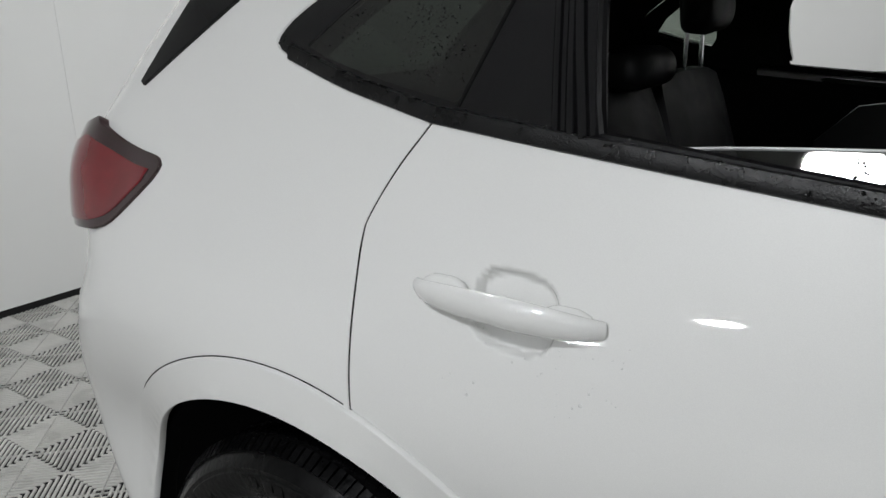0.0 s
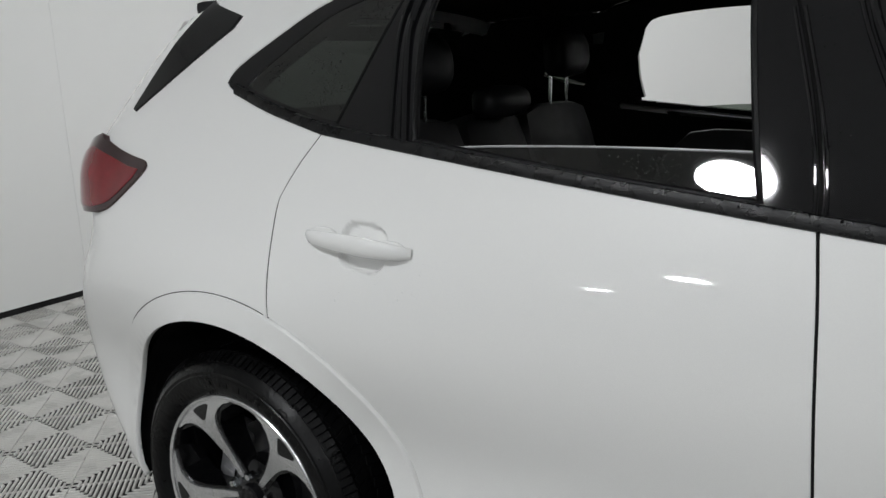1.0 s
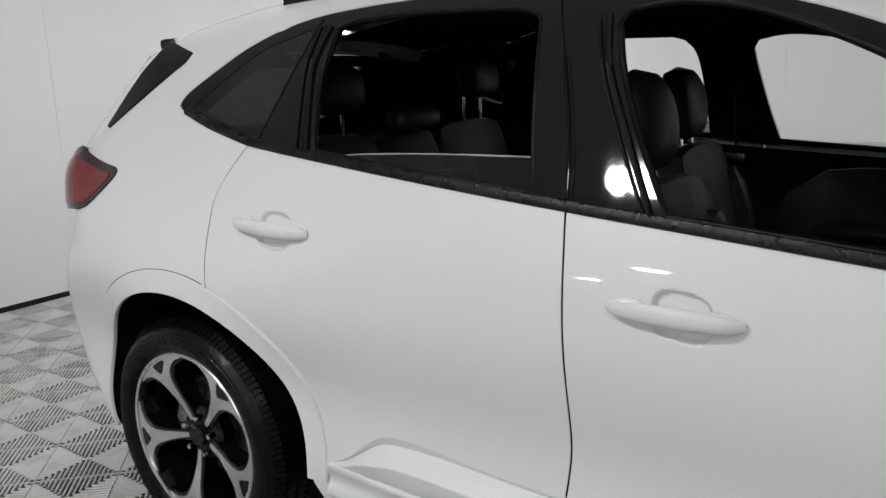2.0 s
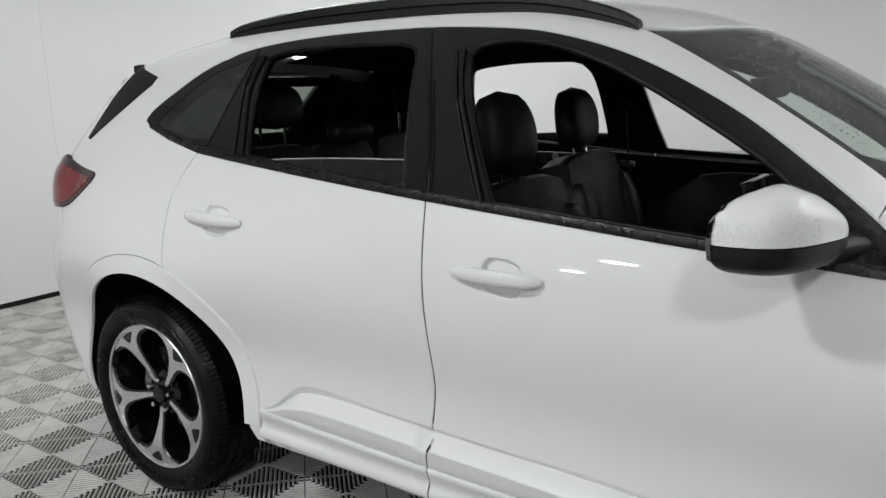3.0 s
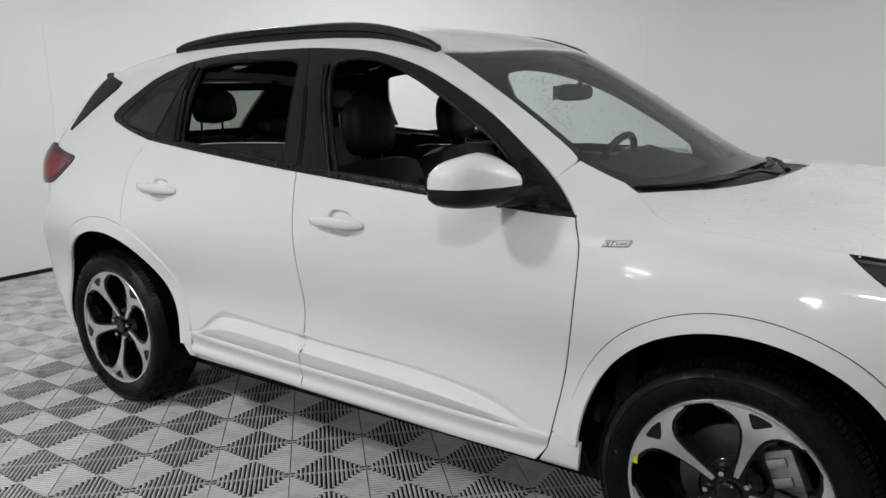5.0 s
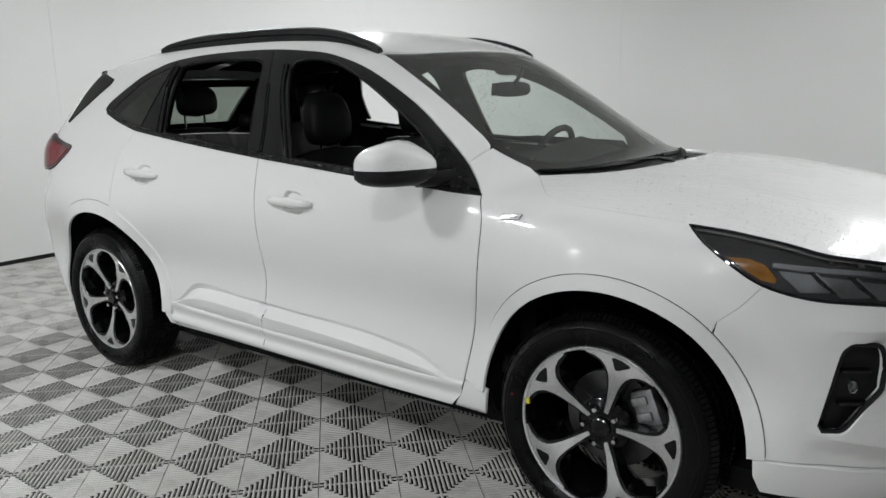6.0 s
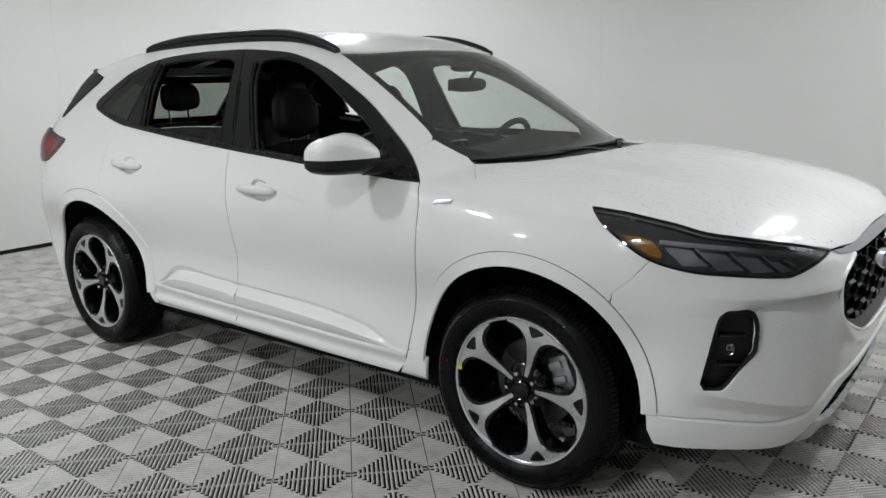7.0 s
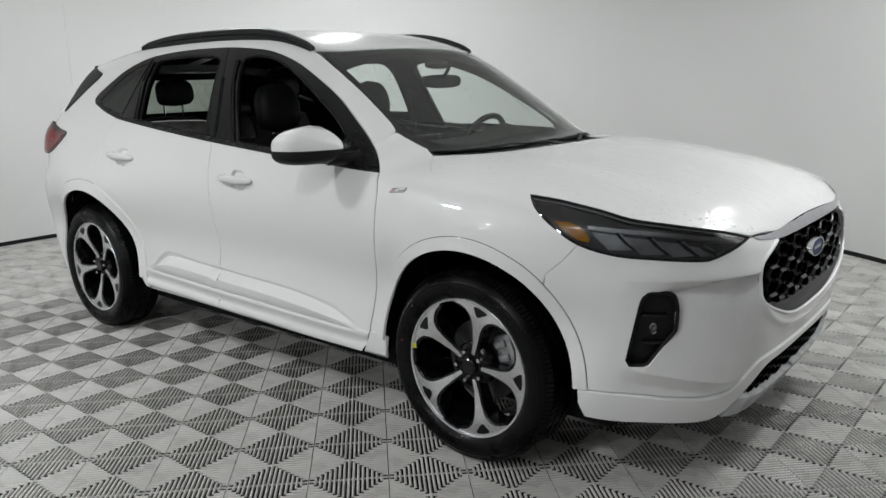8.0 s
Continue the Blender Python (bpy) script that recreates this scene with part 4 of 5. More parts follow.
# ---- wheels ----
def wheel(x, phase):
    """A tyre on a two-tone five-spoke rim, outer face towards minus y, round its own middle."""
    e = new("wheel")
    e.parent = car
    e.location = (x, -.775, .355)
    tagged(e, "nineteen inch five-spoke wheel, black and machined silver")
    prof = [(.262, -.098), (.268, -.106), (.285, -.113), (.305, -.116), (.312, -.1155), (.314, -.1135), (.319, -.113), (.321, -.1135), (.336, -.102), (.346, -.087), (.3515, -.06), (.353, 0), (.3515, .06), (.346, .086), (.33, .108), (.29, .112), (.262, .10)]
    tyre = part("tyre", lathe(prof, 96), RUBBER, e, "wet black tyre")
    # tread blocks on the shoulders and crown
    bm = bmesh.new()
    rnd = random.Random(4)
    for row, (y, w, n) in enumerate(((-.085, .028, 130), (-.045, .033, 96), (0, .036, 90), (.045, .033, 96), (.085, .028, 130))):
        for k in range(n):
            a = 2 * math.pi * (k + .3 * row) / n
            r = .3526 if abs(y) < .06 else .3486
            tilt = .0 if abs(y) > .06 else (.10 if row % 2 else -.10)
            m = Matrix.Rotation(-a, 4, "Y") @ Matrix.Translation((r, y, 0)) @ Matrix.Rotation(tilt * 3, 4, "X") @ (Matrix.Rotation(.55 * (1 if y > 0 else -1), 4, "Z") if abs(y) > .06 else Matrix())
            g = bmesh.ops.create_cube(bm, size=1, matrix=m @ Matrix.Diagonal((.006, w, 1.72 / n, 1)))
    part("tread", bm, RUBBER, tyre, "tread blocks", False)
    part("rim_barrel", lathe([(.262, -.098), (.256, -.100), (.248, -.090), (.240, -.05), (.225, .02), (.232, .09), (.258, .10)], 72), RIM_BLACK, e, "black rim barrel")
    part("rim_ring", lathe([(.2505, -.097), (.2515, -.1015), (.2585, -.1035), (.2615, -.1005), (.2615, -.096)], 72), MACHINED, e, "machined silver rim edge")

    def blade(outline, y0, y1, taper=1.0):
        bm = bmesh.new()
        top = [bm.verts.new((px, y0(math.hypot(px, pz)), pz)) for px, pz in outline]
        low = [bm.verts.new((px * taper, y1, pz * taper)) for px, pz in outline]
        n = len(top)
        bm.faces.new(top)
        for i in range(n):
            bm.faces.new((top[i], low[i], low[(i + 1) % n], top[(i + 1) % n]))
        bmesh.ops.triangulate(bm, faces=bm.faces[:])
        return bm

    def dish(r):
        return -.070 - .027 * smooth(.05, .22, r) + 0 * r

    def polar(pairs):
        return [(r * math.cos(radians(d)), r * math.sin(radians(d))) for r, d in pairs]

    # one arm: narrow at the hub, flared to the rim with a dark notch
    half = [(.050, 7.5), (.10, 5.6), (.145, 5.9), (.175, 6.9), (.195, 8.6), (.212, 11.4), (.226, 15.2), (.238, 20.5), (.2465, 27)]
    face = polar([(r, -a) for r, a in half] + [(.2525, -27), (.2525, -15), (.2525, 0), (.2525, 15), (.2525, 27)] + [(r, a) for r, a in half[::-1]])
    notch = polar([(.209, 1.5), (.2125, -.8), (.238, -7.5), (.2435, -6.5), (.2455, 0), (.2445, 6), (.240, 7), (.2125, 3)])
    body = polar([(.045, -26), (.09, -11), (.15, -8.5), (.19, -11), (.22, -17), (.246, -30), (.2475, 0), (.246, 30), (.22, 17), (.19, 11), (.15, 8.5), (.09, 11), (.045, 26)])
    for k in range(5):
        turn = Matrix.Rotation(-radians(phase + 72 * k), 4, "Y")
        bm = blade(body, lambda r: float(dish(r)) + .006, -.02)
        bmesh.ops.transform(bm, matrix=turn, verts=bm.verts[:])
        spoke = part("spoke", bm, RIM_BLACK, e, "black wheel spoke", False)
        bm = blade(face, lambda r: float(dish(r)), -.055)
        bmesh.ops.transform(bm, matrix=turn, verts=bm.verts[:])
        part("spoke_face", bm, MACHINED, spoke, "machined silver spoke face", False)
        bm = blade(notch, lambda r: float(dish(r)) - .0012, -.06)
        bmesh.ops.transform(bm, matrix=turn, verts=bm.verts[:])
        part("notch", bm, RIM_BLACK, spoke, "black notch", False)
        a = radians(phase + 72 * k + 36)
        bm = lathe([(.001, -.084), (.007, -.084), (.0095, -.078), (.0095, -.05)], 6)
        bmesh.ops.translate(bm, vec=(.057 * math.cos(a), 0, .057 * math.sin(a)), verts=bm.verts[:])
        part("wheel_nut", bm, CHROME, e, "chrome wheel nut")
    part("hub", lathe([(.001, -.066), (.07, -.062), (.085, -.05), (.085, -.01), (.02, 0)], 40), RIM_BLACK, e, "black hub face")
    part("hub_cap", lathe([(.001, -.083), (.026, -.083), (.031, -.079), (.032, -.06)], 40), GLOSS_BLACK, e, "black hub cap")
    part("brake_disc", lathe([(.04, .012), (.155, .012), (.155, .034), (.04, .034)], 56), STEEL, e, "steel brake disc")
    part("drum_hat", lathe([(.001, -.01), (.075, -.01), (.082, .0), (.082, .02)], 40), STEEL, e)
    turned = Matrix.Rotation(radians(-22 if x > 1 else 198), 4, "Y")
    bm = box(.095, .172, -.016, .05, -.078, .078, .016)
    bmesh.ops.transform(bm, matrix=turned, verts=bm.verts[:])
    cal = part("caliper", bm, CAST, e, "cast silver brake caliper")
    for dz in (-.05, -.005, .045):
        bm = box(.100, .150, -.026, -.012, dz - .014, dz + .014, .006)
        bmesh.ops.transform(bm, matrix=turned, verts=bm.verts[:])
        part("caliper_rib", bm, CAST, cal)
    # unreadable raised writing on the side wall, as plain bars
    bm, rnd = bmesh.new(), random.Random(6)
    for mid in (75, 255):
        d = mid - 30.0
        while d < mid + 30:
            w = rnd.uniform(2.0, 4.2)
            m = Matrix.Rotation(-radians(d + w / 2), 4, "Y") @ Matrix.Translation((.298, -.1155, 0))
            bmesh.ops.create_cube(bm, size=1, matrix=m @ Matrix.Diagonal((.017, .0022, .298 * radians(w), 1)))
            d += w + rnd.choice((1.0, 1.2, 3.5))
    part("raised_writing", bm, RUBBER, tyre, "raised marks on the side wall", False, kind="stuff")
    if x > 1:
        part("balance_mark", box(-.252, -.236, -.0985, -.095, .028, .046), YELLOW, e, "yellow sticker on the rim", False)
        part("paint_dot", box(-.293, -.286, -.1155, -.112, .052, .059), RED_LENS, tyre, "red paint dot on the tyre", False)
    return e


CAST = material("cast_aluminium", (.46, .46, .47), .36, .75, .5, 0, 40, .35, .3, 160)
YELLOW = material("yellow_sticker", (.75, .72, .04), .5, 0, .4, 0, 60, .3)
rear_wheel, front_wheel = wheel(0, 49), wheel(2.715, 73)
for w in (rear_wheel, front_wheel):
    o = copy_thing(w, Matrix.Translation((w.location.x, (.775 + 2 * MID), w.location.z)) @ Matrix.Rotation(math.pi, 4, "Z"))


# ---- cabin ----
def cushion(x0, x1, y0, y1, z0, z1, bevel=.04, lean=0.0, crown=0.0, waist=0.0):
    """A padded block: rounded, leaned back by degrees about its lower edge, crowned and waisted."""
    bm = box(x0, x1, y0, y1, z0, z1)
    bmesh.ops.subdivide_edges(bm, edges=bm.edges[:], cuts=5, use_grid_fill=True)
    mx, my, mz = (x0 + x1) / 2, (y0 + y1) / 2, (z0 + z1) / 2
    hx, hy, hz = (x1 - x0) / 2, (y1 - y0) / 2, (z1 - z0) / 2
    for v in bm.verts:
        u, w, t = (v.co.x - mx) / hx, (v.co.y - my) / hy, (v.co.z - mz) / hz
        k = bevel / min(hy, hz)
        v.co.x = mx + hx * u * (1 - .5 * k * max(abs(w) ** 4, abs(t) ** 4)) + crown * (1 - w * w) * (1 - t * t)
        v.co.y = my + hy * w * (1 - .35 * k * t ** 4) * (1 - waist * (1 - t) / 2)
        v.co.z = mz + hz * t * (1 - .35 * k * w ** 4)
    bmesh.ops.smooth_vert(bm, verts=bm.verts[:], factor=.5, use_axis_x=True, use_axis_y=True, use_axis_z=True)
    if lean:
        bmesh.ops.rotate(bm, cent=(mx, my, z0), matrix=Matrix.Rotation(radians(-lean), 3, "Y"), verts=bm.verts[:])
    return bm


def headrest(cx, cy, cz, hx, hy, hz, taper=.22, lean=8):
    """A padded headrest, fuller below, its top drawn in."""
    bm, rings = bmesh.new(), []
    for b in np.linspace(-1, 1, 15):
        r = max(0.0, 1 - abs(b) ** 3.6) ** (1 / 3.0) * (1 - taper * max(0, b) ** 1.5) + 1e-3
        ring = []
        for k in range(28):
            a = 2 * math.pi * k / 28
            ca, sa = math.cos(a), math.sin(a)
            q = (abs(ca) ** 3 + abs(sa) ** 3) ** (-1 / 3)
            ring.append(bm.verts.new((cx + hx * ca * q * r + .012 * (1 - b * b), cy + hy * sa * q * r, cz + hz * b)))
        rings.append(ring)
    for p, q in zip(rings, rings[1:]):
        for k in range(28):
            bm.faces.new((p[k], p[(k + 1) % 28], q[(k + 1) % 28], q[k]))
    bm.faces.new(rings[0][::-1]), bm.faces.new(rings[-1])
    bmesh.ops.rotate(bm, cent=(cx, cy, cz - hz), matrix=Matrix.Rotation(radians(-lean), 3, "Y"), verts=bm.verts[:])
    return bm


def front_seat(x, y):
    e = tagged(new("front_seat"), "black leather front seat with headrest")
    e.parent = car
    part("seat_cushion", cushion(x + .02, x + .52, y - .25, y + .25, .52, .68, .05), LEATHER, e)
    part("seat_back", cushion(x - .10, x + .05, y - .25, y + .25, .62, 1.13, .06, 14, .02, .0), LEATHER, e)
    for s in (-1, 1):
        part("bolster", cushion(x - .07, x + .10, y + s * .20 - .055, y + s * .20 + .055, .64, 1.03, .04, 14), LEATHER, e, "padded side bolster")
        part("headrest_post", tube([(x - .13, y + s * .055, 1.09), (x - .15, y + s * .055, 1.19)], .006, 8), CHROME, e, "chrome headrest post")
    part("headrest", headrest(x - .145, y, 1.252, .058, .128, .124), LEATHER, e, "black padded headrest")
    return e


front_seat(1.30, -.395)
front_seat(1.12, .465)


def rear_bench():
    e = tagged(new("rear_bench"), "black leather rear bench with three headrests")
    e.parent = car
    part("bench_cushion", cushion(.30, .86, -.62, .66, .50, .70, .05), LEATHER, e)
    for y0, y1 in ((-.63, -.14), (-.135, .195), (.20, .67)):
        part("bench_back", cushion(.14, .30, y0, y1, .66, 1.20, .05, 16, .015), LEATHER, e)
    for y, z0, z1, w in ((-.365, 1.25, 1.412, .114), (.03, 1.17, 1.265, .12), (.455, 1.270, 1.428, .108)):
        part("headrest", headrest(.165, y, (z0 + z1) / 2, .052, w, (z1 - z0) / 2, .10, 6), LEATHER, e, "black padded headrest")
        for s in (-1, 1):
            part("headrest_post", tube([(.14, y + s * .06, z0 - .08), (.14, y + s * .06, z0 + .04)], .006, 8), CHROME, e, "chrome headrest post")
    part("child_anchor", box(.26, .285, -.10, .10, 1.02, 1.045, .006), STEEL, e, "grey metal anchor")
    return e


rear_bench()

# dashboard, wheel, mirror, belts, consoles
bm = bmesh.new()
prof = [(1.78, .55), (1.76, .80), (1.80, .97), (1.86, 1.06), (1.98, 1.095), (2.2, 1.085), (2.42, 1.04), (2.45, .9), (2.3, .55)]
rows = []
for y in np.linspace(-.70, .76, 15):
    k = 1 - .10 * (abs(y - MID) / .73) ** 3
    rows.append([bm.verts.new((px - .06 * (1 - k) * 10 * .4, y, .55 + (pz - .55) * k + (.055 * math.exp(-((y - .45) / .20) ** 2) if pz > .95 and px < 2.1 else 0))) for px, pz in prof])
for a, b in zip(rows, rows[1:]):
    for i in range(len(prof)):
        bm.faces.new((a[i], a[(i + 1) % len(prof)], b[(i + 1) % len(prof)], b[i]))
bm.faces.new(rows[0]), bm.faces.new(rows[-1][::-1])
dash = part("dashboard", bm, DASH, car, "dark grey moulded dashboard")
part("centre_screen", box(1.735, 1.76, -.10, .18, .93, 1.10, .01), GLOSS_BLACK, dash, "black centre screen")
sw = new("steering_wheel")
sw.parent = car
tagged(sw, "black leather steering wheel")
ring = [(0, .185 * math.cos(a), .185 * math.sin(a)) for a in np.linspace(0, 2 * math.pi, 48, endpoint=False)]
part("wheel_rim", tube(ring, .016, 10, True), LEATHER, sw)
part("airbag_cover", cushion(-.02, .03, -.07, .07, -.06, .06, .03), DASH, sw)
for a in (0, 180, 270):
    part("wheel_spoke", tube([(0, .05 * math.cos(radians(a)), .05 * math.sin(radians(a))), (0, .18 * math.cos(radians(a)), .18 * math.sin(radians(a)))], .016, 8, flat=.8), DASH, sw)
part("column", tube([(.02, 0, 0), (.25, 0, -.08)], .035, 10), DASH, sw)
sw.matrix_world = Matrix.Translation((1.80, .455, 1.008)) @ Matrix.Rotation(radians(24), 4, "Y")
im = new("interior_mirror")
im.parent = car
tagged(im, "black interior mirror on its stalk")
part("mirror_housing", cushion(-.02, .02, -.125, .125, -.034, .034, .02), DASH, im)
part("mirror_stalk", tube([(.015, 0, .02), (.05, 0, .06), (.07, .0, .10)], .009, 8), DASH, im)
part("mirror_face", box(-.026, -.022, -.11, .11, -.027, .027, .0), CHROME, im, "mirror glass", False)
im.matrix_world = Matrix.Translation((1.745, .20, 1.363)) @ Matrix.Rotation(radians(-8), 4, "Z")
part("sensor_box", cushion(1.71, 1.80, .08, .24, 1.425, 1.465, .02), DASH, car, "black sensor cover behind the windscreen")
part("centre_console", box(.95, 1.85, -.09, .15, .45, .72, .03), DASH, car, "dark centre console")
part("cabin_floor", box(-.60, 2.3, -.72, .78, .40, .47), FABRIC, car, "black carpet floor", False)
part("firewall", box(2.34, 2.40, -.70, .76, .35, 1.02), UNDER, car, "dark bulkhead", False)
# box added over the rear window to block stray light and darken the band
part("tailgate_header", box(-.42, -.27, -.54, .63, 1.462, 1.50, .015), FABRIC, car, "dark box added to block light over the rear window")
part("load_cover", box(-.55, .12, -.60, .66, 1.04, 1.07, .01), FABRIC, car, "black load cover")


def door_card(x0, x1, z_top, hx):
    """Inner door trim on the far side, with armrest and handle."""
    e = part("door_card", cushion(x0, x1, .745, .80, .42, z_top, .02), LEATHER, car, "black inner door trim")
    part("armrest", cushion(x0 + .15, x1 - .15, .69, .77, .78, .85, .03), LEATHER, e, "padded armrest")
    h = z_top - .012
    part("inner_handle", tube([(hx, .735, h + .004), (hx + .008, .732, h - .018), (hx + .024, .728, h - .038), (hx + .06, .728, h - .045), (hx + .115, .735, h - .049)], [.017, .015, .012, .010, .007], 10, flat=.7), LAMP_GREY, e, "chrome inner door handle")
    part("handle_recess", cushion(hx - .03, hx + .15, .741, .749, h - .08, h + .004, .02), DASH, e, "black handle recess")
    return e


door_card(.35, 1.12, 1.09, .737)
door_card(1.20, 2.2, 1.03, 1.85)


def belt(x, y):
    s = 1 if y > 0 else -1
    b = part("seat_belt", tube([(x, y, 1.30), (x + .015, y + .005 * s, 1.1), (x + .02, y + .01 * s, .75)], .022, 6, flat=.12), FABRIC, car, "black seat belt")
    part("belt_guide", box(x - .025, x + .025, y - .012, y + .012, 1.285, 1.325, .006), DASH, b, "black belt guide")
    part("belt_slider", box(x - .02, x + .05, y - .012, y + .012, 1.04, 1.065, .004), STEEL, b, "metal belt buckle")


belt(1.06, .735)
belt(1.12, -.64)


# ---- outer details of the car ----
# black tubes laid along the panel gaps to stand for their shade
def gap_shade(line, how="side", deep=.010, r=.0062, name="door_seal"):
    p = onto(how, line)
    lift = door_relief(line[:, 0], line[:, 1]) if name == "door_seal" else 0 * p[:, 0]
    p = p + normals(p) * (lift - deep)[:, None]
    return part(name, tube(p, r, 6), UNDER, car, "black strip in place of the shade in a panel gap")


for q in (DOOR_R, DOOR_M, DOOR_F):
    gap_shade(even_line(q, .012), deep=.0085, r=.006)
gap_shade(arc(*RA, R_OUT + .0025, 73, 190, 50), deep=.0002, r=.0011, name="arch_seal")
gap_shade(front_arc(F_OUT, 3, 178, 60), deep=.0006, r=.0016, name="arch_seal")
gap_shade(HOOD_SIDE, "top", name="bonnet_seal")
gap_shade(B_CUT, "side", .012, .006, "pillar_seal")


def handle(x0, x1, z, drop):
    """A body-coloured pull handle over its hollow."""
    e = new("door_handle")
    e.parent = car
    tagged(e, "white pull handle with drops")
    xs = np.linspace(0, 1, 17)
    base = onto("side", np.c_[x0 + (x1 - x0) * xs, np.full(17, z)])[:, 1]
    bow = .006 + .027 * np.clip(np.sin(np.pi * np.clip(xs * 1.04 - .02, 0, 1)), 0, 1) ** .45
    rad = [.003 + .0078 * min(1, (math.sin(math.pi * (.02 + .96 * t))) ** .40 * 1.0) * (1.05 if t > .55 else .96) for t in xs]
    part("grip", tube([(x0 + (x1 - x0) * t, b - w, z + .004 * math.sin(math.pi * t) - drop * t) for t, b, w in zip(xs, base, bow)], rad, 18, flat=1.75), PAINT, e)
    part("pad", cushion(x0 + .01, x0 + .075, base[2] - .018, base[2] + .004, z - .020, z + .020, .012), PAINT, e, "white fixed end of the handle")
    part("pad", cushion(x1 - .075, x1 - .012, base[-3] - .018, base[-3] + .004, z - .018 - drop, z + .019 - drop, .012), PAINT, e, "white fixed end of the handle")
    return e


twin(handle(.245, .490, 1.015, .011)), twin(handle(1.258, 1.502, .951, .002))


def belt_strip():
    p = onto("side", even_line(np.r_[BELT, DLO_TIP[1:-8]], .03))
    n = normals(p)
    bm, rows = bmesh.new(), []
    for i, (a, m) in enumerate(zip(p, n)):
        f = min(1.0, .15 + i / 4)
        up = Vector((0, 0, 1)) - Vector(m) * m[2]
        up.normalize()
        a, m = Vector(a), Vector(m)
        rows.append([bm.verts.new(a + m * (d * f) + up * (h * f)) for d, h in ((-.01, -.006), (.004, -.005), (.0075, .004), (.0065, .016), (-.004, .021), (-.01, .021))])
    for a, b in zip(rows, rows[1:]):
        for i in range(5):
            bm.faces.new((a[i], a[i + 1], b[i + 1], b[i]))
    return part("belt_moulding", bm, WET_BLACK, car, "black rubber waist strip with water drops")


lean_back(twin(belt_strip()))


for o in (REAR_OPEN, FRONT_OPEN):
    p = onto("side", even(o, .03))
    part("window_channel", tube(p + normals(p) * -.008, .0075, 8, True), COWL, car, "black rubber window channel")
p = onto("side", bend([(.418, 1.19), (.385, 1.31), (.365, 1.41), (.382, 1.50)], 6))
part("channel_trim", tube(p + normals(p) * .001, .0065, 8), GLOSS_BLACK, car, "shiny black channel trim")
p = onto("side", bend([(.236, 1.222), (.290, 1.37), (.328, 1.48), (.342, 1.522)], 6))
part("pillar_joint", tube(p + normals(p) * -.003, .003, 6), UNDER, car, "fine black joint")
p = onto("side", bend([(1.315, 1.105), (1.24, 1.25), (1.175, 1.38), (1.148, 1.485)], 6))
part("channel_trim", tube(p + normals(p) * .001, .0065, 8), GLOSS_BLACK, car, "shiny black channel trim")

# ribs along the upright edges of the door frames
def frame_rib(line, off, r, lift=.0):
    q = onto("side", bend([(u + off, v) for u, v in line], 6))
    part("frame_rib", tube(q + normals(q) * lift, r, 8), GLOSS_BLACK, car, "glossy black rib of the door frame")


REAR_POST = [(.436, 1.192), (.412, 1.30), (.394, 1.40), (.400, 1.50)]
FRONT_POST = [(1.340, 1.110), (1.268, 1.24), (1.205, 1.37), (1.166, 1.485)]
for off, r in ((-.034, .0065), (-.054, .0042)):
    frame_rib(REAR_POST, off, r)
frame_rib(FRONT_POST, -.040, .0035)
for off in (-.0075, .0075):
    frame_rib([tuple(q) for q in B_CUT[::4]], off, .0026, -.0012)

# window panes: the near rear one half down, the far ones lowered to a strip
PANE_R = loop(bend([(.440, 1.185), (.53, 1.193), (.615, 1.1985), (.81, 1.206), (1.045, 1.209)], 5), [(1.075, 1.12), (.75, 1.15), (.45, 1.18)])
pane = skin("rear_pane", [sheet("side", PANE_R, (), .03, off=-.018, gap=0, flange=0)], TINTED, car, "lowered rear window pane with drops")
far_pane = skin("rear_pane", [sheet("side", loop(bend([(.37, 1.144), (.45, 1.160), (.55, 1.171), (.68, 1.178), (.80, 1.180), (.955, 1.179)], 5), [(.96, 1.10), (.62, 1.115), (.38, 1.135)]), (), .03, off=-.018, gap=0, flange=0)], REAR_TINT, car, "lowered tinted rear window pane")
far_pane.scale, far_pane.location.y = (1, -1, 1), 2 * MID
p = onto("side", bend([(.440, 1.186), (.53, 1.194), (.615, 1.1995), (.81, 1.207), (1.045, 1.210)], 5))
part("pane_edge", tube(p - normals(p) * .018, .0022, 6), LAMP_GREY, pane, "ground glass edge")
far = skin("front_pane", [sheet("side", loop([(1.20, 1.10), (1.5, 1.115), (2.0, 1.10), (2.03, 1.06), (1.22, 1.075)]), (), .05, off=-.018, gap=0, flange=0)], CLEAR, car, "lowered front window pane")
far.scale, far.location.y = (1, -1, 1), 2 * MID


